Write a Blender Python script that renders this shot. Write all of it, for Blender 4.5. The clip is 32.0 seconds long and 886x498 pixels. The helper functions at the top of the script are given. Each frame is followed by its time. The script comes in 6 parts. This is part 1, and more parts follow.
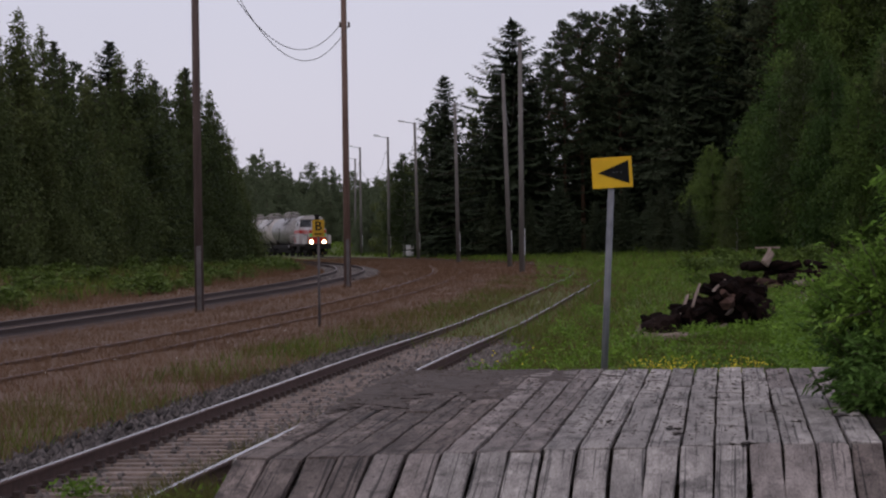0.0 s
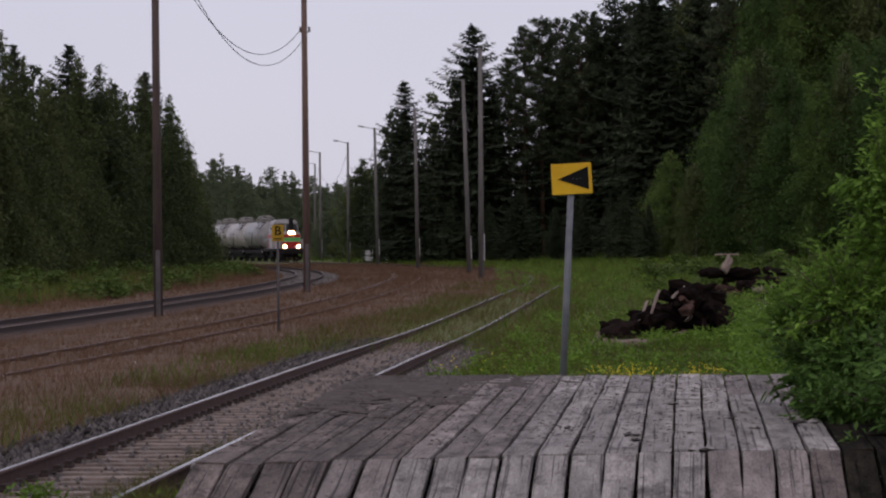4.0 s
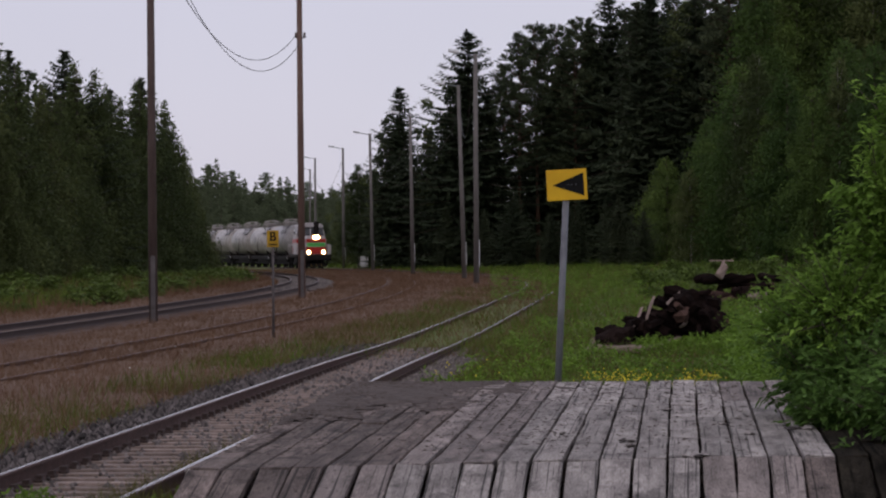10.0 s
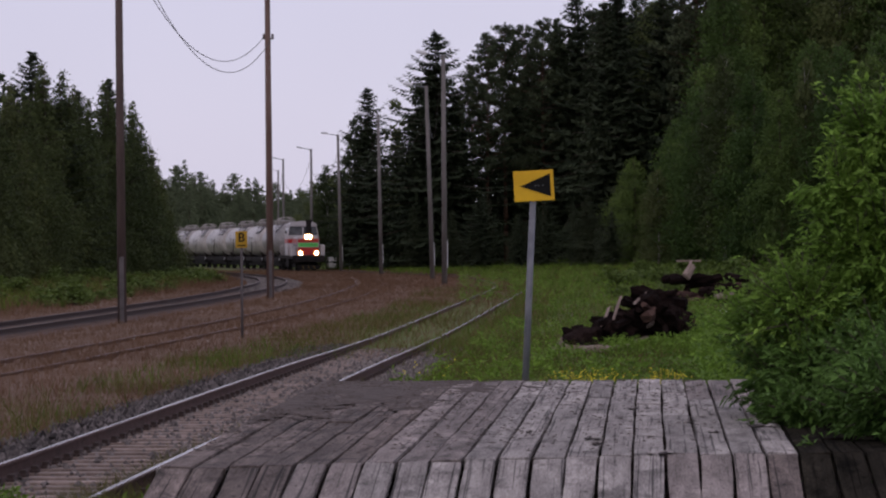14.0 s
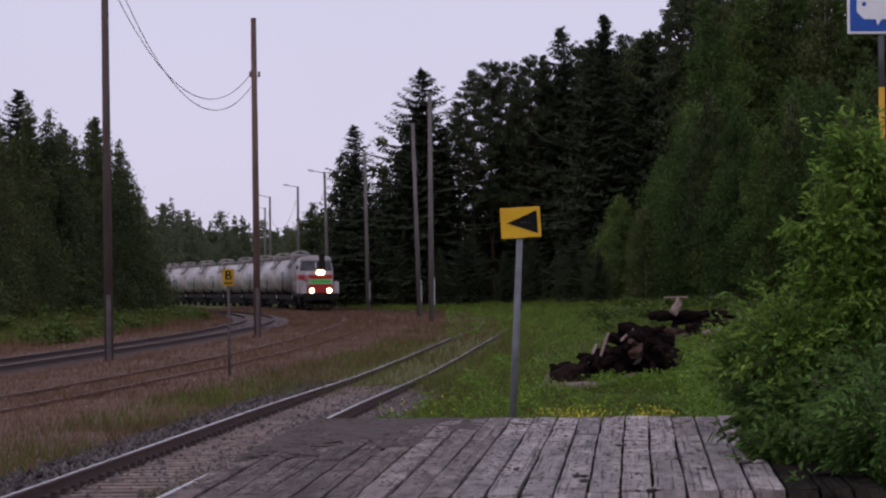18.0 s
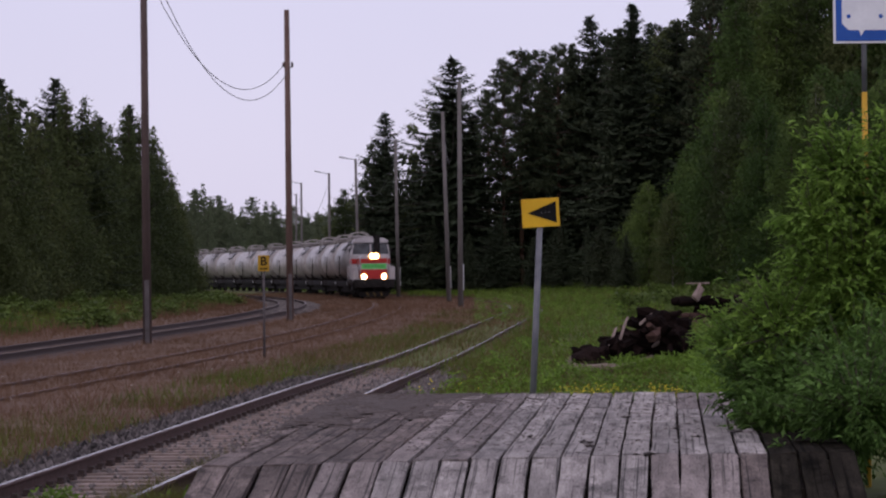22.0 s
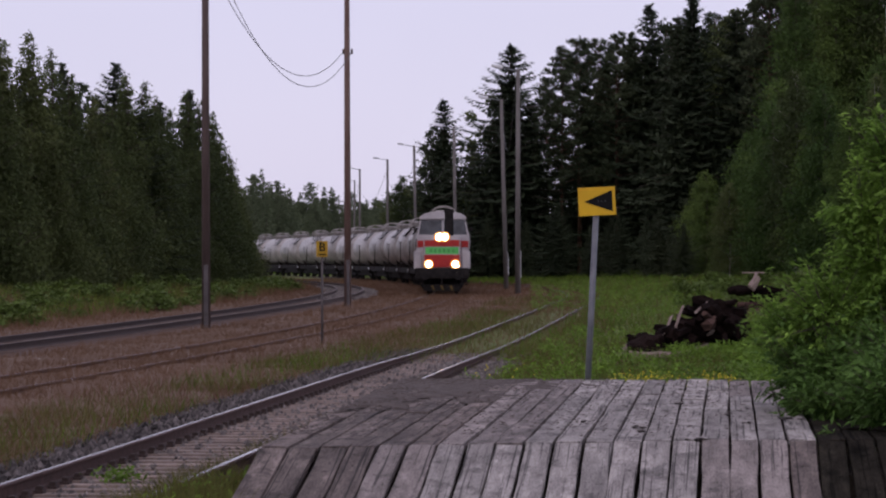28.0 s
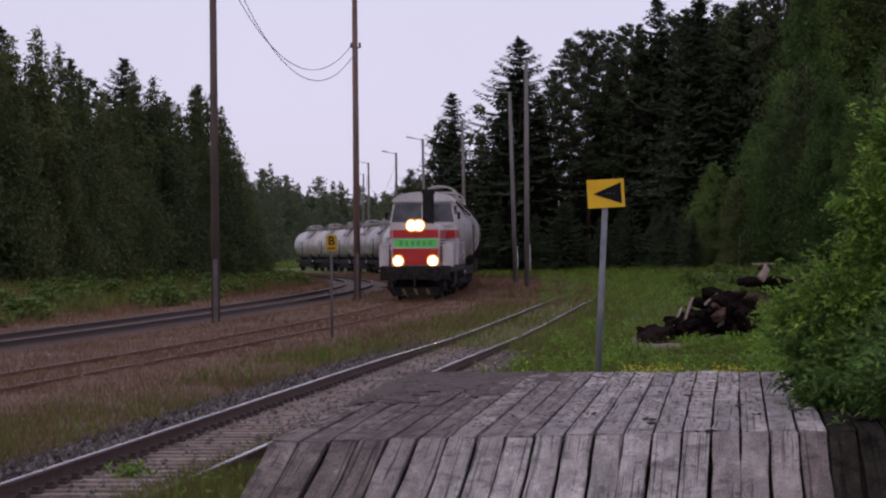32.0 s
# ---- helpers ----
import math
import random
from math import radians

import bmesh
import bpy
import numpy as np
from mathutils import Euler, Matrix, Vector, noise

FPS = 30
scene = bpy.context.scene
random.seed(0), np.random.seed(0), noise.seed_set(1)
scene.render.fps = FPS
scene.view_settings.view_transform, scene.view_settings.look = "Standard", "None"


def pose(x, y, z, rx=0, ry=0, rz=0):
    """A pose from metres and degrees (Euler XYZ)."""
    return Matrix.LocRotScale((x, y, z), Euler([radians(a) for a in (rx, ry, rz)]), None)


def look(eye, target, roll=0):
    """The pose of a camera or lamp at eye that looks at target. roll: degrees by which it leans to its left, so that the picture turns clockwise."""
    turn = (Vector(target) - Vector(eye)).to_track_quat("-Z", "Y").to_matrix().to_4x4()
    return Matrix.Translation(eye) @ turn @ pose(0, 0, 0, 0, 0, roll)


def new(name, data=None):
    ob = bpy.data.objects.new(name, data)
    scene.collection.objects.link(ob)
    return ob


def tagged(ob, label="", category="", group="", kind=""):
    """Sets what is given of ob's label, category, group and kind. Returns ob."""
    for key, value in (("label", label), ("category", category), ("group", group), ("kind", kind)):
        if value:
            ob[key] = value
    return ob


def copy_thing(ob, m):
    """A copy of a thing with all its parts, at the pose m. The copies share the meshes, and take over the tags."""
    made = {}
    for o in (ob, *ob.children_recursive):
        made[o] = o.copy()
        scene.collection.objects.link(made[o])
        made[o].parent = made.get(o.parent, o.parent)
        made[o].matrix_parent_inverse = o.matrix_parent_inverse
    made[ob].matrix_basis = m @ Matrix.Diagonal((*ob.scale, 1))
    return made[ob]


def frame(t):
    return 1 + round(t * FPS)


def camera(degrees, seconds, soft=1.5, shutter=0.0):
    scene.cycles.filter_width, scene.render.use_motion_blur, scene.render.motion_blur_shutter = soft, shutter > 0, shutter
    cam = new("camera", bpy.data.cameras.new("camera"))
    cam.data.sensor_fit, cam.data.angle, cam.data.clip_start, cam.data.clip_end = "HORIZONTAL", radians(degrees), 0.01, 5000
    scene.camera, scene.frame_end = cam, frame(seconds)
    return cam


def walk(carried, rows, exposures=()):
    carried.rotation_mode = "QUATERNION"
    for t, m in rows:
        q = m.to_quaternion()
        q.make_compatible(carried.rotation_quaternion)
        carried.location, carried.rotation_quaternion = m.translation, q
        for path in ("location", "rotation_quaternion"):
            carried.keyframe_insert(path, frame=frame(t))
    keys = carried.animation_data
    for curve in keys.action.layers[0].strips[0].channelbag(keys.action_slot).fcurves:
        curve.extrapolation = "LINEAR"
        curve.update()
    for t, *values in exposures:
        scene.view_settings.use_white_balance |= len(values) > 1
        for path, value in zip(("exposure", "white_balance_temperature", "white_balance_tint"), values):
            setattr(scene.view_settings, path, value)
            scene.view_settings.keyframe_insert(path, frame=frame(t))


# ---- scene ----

# ---------------------------------------------------------------- camera
cam = camera(16.2, 32.0, soft=2.2)
# seconds, metres along y, yaw, pitch, roll
PATH = [
    (0.0, 0.57, -0.003, -0.205, -0.732),
    (0.5, 0.57, 0.007, -0.201, -0.686),
    (1.0, 0.57, -0.054, -0.172, -0.480),
    (1.5, 0.57, -0.171, -0.154, -0.462),
    (2.0, 0.57, -0.355, -0.123, -0.499),
    (2.5, 0.57, -0.549, -0.139, -0.495),
    (3.0, 0.57, -0.712, -0.140, -0.518),
    (3.5, 0.57, -0.749, -0.112, -0.549),
    (5.5, 0.57, -0.815, -0.134, -0.067),
    (6.0, 0.57, -0.877, -0.197, -0.036),
    (6.5, 0.57, -0.989, -0.245, -0.300),
    (7.0, 0.57, -1.236, -0.261, -0.430),
    (7.5, 0.57, -1.348, -0.203, -0.581),
    (8.0, 0.57, -1.314, -0.143, -0.488),
    (8.5, 0.57, -0.981, -0.069, -0.920),
    (9.0, 0.57, -0.319, -0.063, -0.582),
    (9.5, 0.57, -0.567, -0.042, -0.510),
    (10.0, 0.57, -0.842, -0.004, -0.415),
    (10.5, 0.57, -0.856, 0.016, -0.490),
    (11.0, 0.57, -0.966, 0.040, -0.508),
    (11.5, 0.57, -1.020, 0.041, -0.479),
    (12.0, 0.57, -1.052, 0.048, -0.396),
    (12.5, 0.57, -1.087, 0.063, -0.505),
    (13.0, 0.57, -1.123, 0.071, -0.431),
    (13.5, 0.27, -1.440, 0.041, -0.483),
    (15.5, 0.27, -1.349, -0.053, -0.576),
    (16.0, 0.27, -1.379, 0.024, -0.541),
    (16.5, 0.27, -1.492, 0.137, -0.628),
    (17.0, 0.27, -1.540, 0.273, -0.689),
    (17.5, 0.27, -1.593, 0.503, -0.484),
    (18.0, 0.27, -1.674, 0.683, -0.669),
    (18.5, 0.27, -1.714, 0.687, -0.492),
    (19.0, 0.27, -1.710, 0.677, -0.639),
    (19.5, 0.27, -1.707, 0.641, -0.578),
    (20.0, 0.27, -1.608, 0.517, -0.626),
    (20.5, 0.27, -1.424, 0.427, -0.705),
    (21.0, -0.65, -1.284, 0.411, -0.621),
    (21.5, -1.65, -1.197, 0.427, -0.557),
    (22.0, -2.75, -1.109, 0.430, -0.562),
    (22.5, -3.20, -1.014, 0.389, -0.730),
    (23.0, -3.30, -0.936, 0.359, -0.691),
    (23.5, -3.30, -0.902, 0.378, -0.748),
    (24.0, -3.30, -0.876, 0.400, -0.706),
    (24.5, -3.30, -0.857, 0.399, -0.778),
    (25.0, -3.30, -0.783, 0.383, -0.546),
    (25.5, -3.30, -0.720, 0.369, -0.510),
    (27.5, -3.30, -0.522, 0.312, -0.138),
    (28.0, -3.30, -0.046, 0.195, -0.065),
    (28.5, -3.30, -0.247, 0.251, -0.205),
    (29.0, -3.30, -0.480, 0.219, 0.060),
    (29.5, -3.30, -0.504, 0.196, -0.303),
    (30.0, -3.30, -0.200, 0.184, -0.171),
    (30.5, -3.30, -0.098, 0.217, -0.162),
    (31.0, -3.30, -0.108, 0.201, -0.127),
    (31.5, -3.30, -0.039, 0.144, -0.212),
    (32.0, -3.30, 0.124, 0.070, -0.424),
]

EYE = 2.04
walk(cam, [(t, Matrix.Translation((0, y, EYE)) @ pose(0, 0, 0, 0, 0, yaw) @ pose(0, 0, 0, 90 + pitch) @ pose(0, 0, 0, 0, 0, roll))
           for t, y, yaw, pitch, roll in PATH], [(0.0, 0.0, 6500, 13), (13.2, 0.0, 6500, 13), (13.7, 0.03, 6350, 19), (16.0, 0.03, 6400, 20), (17.5, 0.03, 6250, 22), (20.5, 0.06, 6250, 22), (22.3, 0.14, 6270, 22), (32.0, 0.14, 6270, 21)])

# ---------------------------------------------------------------- world and sun
world = bpy.data.worlds.new("overcast_sky")
scene.world = world
world.use_nodes = True
wn, wl = world.node_tree.nodes, world.node_tree.links
wn.clear()
sky = wn.new("ShaderNodeTexSky")
sky.sky_type, sky.sun_disc = "NISHITA", False
sky.sun_elevation, sky.sun_rotation = radians(45), radians(198)
sky_bg = wn.new("ShaderNodeBackground")
sky_bg.inputs["Strength"].default_value = 0.015
wl.new(sky.outputs[0], sky_bg.inputs["Color"])
cloud_pos = wn.new("ShaderNodeTexCoord")
cloud_noise = wn.new("ShaderNodeTexNoise")
cloud_noise.inputs["Scale"].default_value, cloud_noise.inputs["Detail"].default_value = 2.2, 5
wl.new(cloud_pos.outputs["Generated"], cloud_noise.inputs["Vector"])
cloud_ramp = wn.new("ShaderNodeValToRGB")
cloud_ramp.color_ramp.elements[0].position, cloud_ramp.color_ramp.elements[0].color = 0.3, (0.524, 0.512, 0.61, 1)
cloud_ramp.color_ramp.elements[1].position, cloud_ramp.color_ramp.elements[1].color = 0.7, (0.61, 0.592, 0.70, 1)
wl.new(cloud_noise.outputs[0], cloud_ramp.inputs[0])
cloud_bg = wn.new("ShaderNodeBackground")
cloud_bg.inputs["Strength"].default_value = 1.0
wl.new(cloud_ramp.outputs[0], cloud_bg.inputs["Color"])
both = wn.new("ShaderNodeAddShader")
wl.new(sky_bg.outputs[0], both.inputs[0])
wl.new(cloud_bg.outputs[0], both.inputs[1])
world_out = wn.new("ShaderNodeOutputWorld")
wl.new(both.outputs[0], world_out.inputs[0])
sun = new("sun", bpy.data.lights.new("sun", "SUN"))
sun.data.energy, sun.data.angle, sun.data.color = 0.5, radians(40), (1.0, 0.9, 0.75)
sun.matrix_world = look((-20, -50, 64), (0, 10, 0))


# ---------------------------------------------------------------- materials
def mat(name, c1, c2, scale=3.0, rough=0.8, metal=0.0, bump=0.0, bscale=40.0, rand=0.0, island=False, emit=0.0, spec=0.3, stain=0.35, stretch=(1, 1, 1), through_light=0.0, cracks=0.0, tree=0.0, worn=0.0):
    """Two colours mixed by coarse and fine noise, with a finer relief; rand varies piece by piece."""
    m = bpy.data.materials.new(name)
    m.use_nodes = True
    n, l = m.node_tree.nodes, m.node_tree.links
    b = n["Principled BSDF"]
    b.inputs["Roughness"].default_value, b.inputs["Metallic"].default_value = rough, metal
    b.inputs["Specular IOR Level"].default_value = spec
    tc = n.new("ShaderNodeTexCoord")
    mp = n.new("ShaderNodeMapping")
    mp.inputs["Scale"].default_value = stretch
    if rand and not island:
        shift = n.new("ShaderNodeVectorMath")
        shift.operation = "MULTIPLY_ADD"
        l.new(n.new("ShaderNodeObjectInfo").outputs["Random"], shift.inputs[0])
        shift.inputs[1].default_value = (37.0, 91.0, 13.0)
        l.new(tc.outputs["Object"], shift.inputs[2])
        l.new(shift.outputs[0], mp.inputs["Vector"])
    else:
        l.new(tc.outputs["Object"], mp.inputs["Vector"])
    big, fine = n.new("ShaderNodeTexNoise"), n.new("ShaderNodeTexNoise")
    big.inputs["Scale"].default_value, big.inputs["Detail"].default_value = scale, 4
    fine.inputs["Scale"].default_value, fine.inputs["Detail"].default_value = scale * 9, 3
    l.new(mp.outputs[0], big.inputs["Vector"])
    l.new(mp.outputs[0], fine.inputs["Vector"])
    add = n.new("ShaderNodeMath")
    add.operation = "MULTIPLY_ADD"
    l.new(fine.outputs[0], add.inputs[0])
    add.inputs[1].default_value = stain
    l.new(big.outputs[0], add.inputs[2])
    rng = n.new("ShaderNodeMapRange")
    rng.inputs[1].default_value, rng.inputs[2].default_value = 0.35 + stain * 0.3, 0.65 + stain * 0.7
    l.new(add.outputs[0], rng.inputs[0])
    mix = n.new("ShaderNodeMix")
    mix.data_type = "RGBA"
    mix.inputs[6].default_value, mix.inputs[7].default_value = (*c1, 1), (*c2, 1)
    l.new(rng.outputs[0], mix.inputs[0])
    col = mix.outputs[2]
    if rand:
        if island:
            src = n.new("ShaderNodeNewGeometry").outputs["Random Per Island"]
        else:
            src = n.new("ShaderNodeObjectInfo").outputs["Random"]
        vr = n.new("ShaderNodeMapRange")
        vr.inputs[3].default_value, vr.inputs[4].default_value = 1 - rand, 1 + rand
        l.new(src, vr.inputs[0])
        hsv = n.new("ShaderNodeHueSaturation")
        l.new(vr.outputs[0], hsv.inputs["Value"])
        l.new(col, hsv.inputs["Color"])
        col = hsv.outputs[0]
    if tree:
        tv = n.new("ShaderNodeMapRange")
        tv.inputs[3].default_value, tv.inputs[4].default_value = 1 - tree, 1 + tree
        l.new(n.new("ShaderNodeObjectInfo").outputs["Random"], tv.inputs[0])
        th_ = n.new("ShaderNodeMapRange")
        th_.inputs[3].default_value, th_.inputs[4].default_value = 0.52, 0.485
        l.new(n.new("ShaderNodeObjectInfo").outputs["Random"], th_.inputs[0])
        hs_ = n.new("ShaderNodeHueSaturation")
        l.new(tv.outputs[0], hs_.inputs["Value"])
        l.new(th_.outputs[0], hs_.inputs["Hue"])
        l.new(col, hs_.inputs["Color"])
        col = hs_.outputs[0]
    if worn:
        # pale scuffed patches and dark damp blotches, each with its own outline
        for sc, lo, hi, v0, v1 in (((2.6, 0.9, 2.6), 0.54, 0.64, 1.0, 1 + worn), ((3.4, 2.2, 3.4), 0.36, 0.46, 1 - worn, 1.0), ((20, 11, 20), 0.31, 0.41, 1 - 1.3 * worn, 1.0)):
            wm = n.new("ShaderNodeMapping")
            wm.inputs["Scale"].default_value = sc
            l.new(shift.outputs[0], wm.inputs["Vector"])
            wt = n.new("ShaderNodeTexNoise")
            wt.inputs["Scale"].default_value, wt.inputs["Detail"].default_value, wt.inputs["Roughness"].default_value = 1.0, 6, 0.65
            l.new(wm.outputs[0], wt.inputs["Vector"])
            wr = n.new("ShaderNodeMapRange")
            wr.inputs[1].default_value, wr.inputs[2].default_value, wr.inputs[3].default_value, wr.inputs[4].default_value = lo, hi, v0, v1
            l.new(wt.outputs[0], wr.inputs[0])
            wh = n.new("ShaderNodeHueSaturation")
            l.new(wr.outputs[0], wh.inputs["Value"])
            l.new(col, wh.inputs["Color"])
            col = wh.outputs[0]
    if cracks:
        cm = n.new("ShaderNodeMapping")
        cm.inputs["Scale"].default_value = (6.0, 0.36, 6.0)
        l.new(mp.outputs[0], cm.inputs["Vector"])
        cn = n.new("ShaderNodeTexNoise")
        cn.inputs["Scale"].default_value, cn.inputs["Detail"].default_value, cn.inputs["Roughness"].default_value = 1.0, 5, 0.6
        l.new(cm.outputs[0], cn.inputs["Vector"])
        cr = n.new("ShaderNodeMapRange")
        cr.inputs[1].default_value, cr.inputs[2].default_value = 0.37, 0.43
        cr.inputs[3].default_value, cr.inputs[4].default_value = 1 - cracks, 1.0
        l.new(cn.outputs[0], cr.inputs[0])
        ch = n.new("ShaderNodeHueSaturation")
        l.new(cr.outputs[0], ch.inputs["Value"])
        l.new(col, ch.inputs["Color"])
        col = ch.outputs[0]
    l.new(col, b.inputs["Base Color"])
    if bump:
        bt = n.new("ShaderNodeTexNoise")
        bt.inputs["Scale"].default_value, bt.inputs["Detail"].default_value = bscale, 4
        l.new(mp.outputs[0], bt.inputs["Vector"])
        bn = n.new("ShaderNodeBump")
        bn.inputs["Strength"].default_value, bn.inputs["Distance"].default_value = bump, 0.02
        l.new(bt.outputs[0], bn.inputs["Height"])
        l.new(bn.outputs[0], b.inputs["Normal"])
    if emit:
        b.inputs["Emission Color"].default_value = (*c2, 1)
        b.inputs["Emission Strength"].default_value = emit
    if through_light:
        tr = n.new("ShaderNodeBsdfTranslucent")
        l.new(col, tr.inputs["Color"])
        ms = n.new("ShaderNodeMixShader")
        ms.inputs[0].default_value = through_light
        l.new(b.outputs[0], ms.inputs[1])
        l.new(tr.outputs[0], ms.inputs[2])
        l.new(ms.outputs[0], n["Material Output"].inputs[0])
    return m


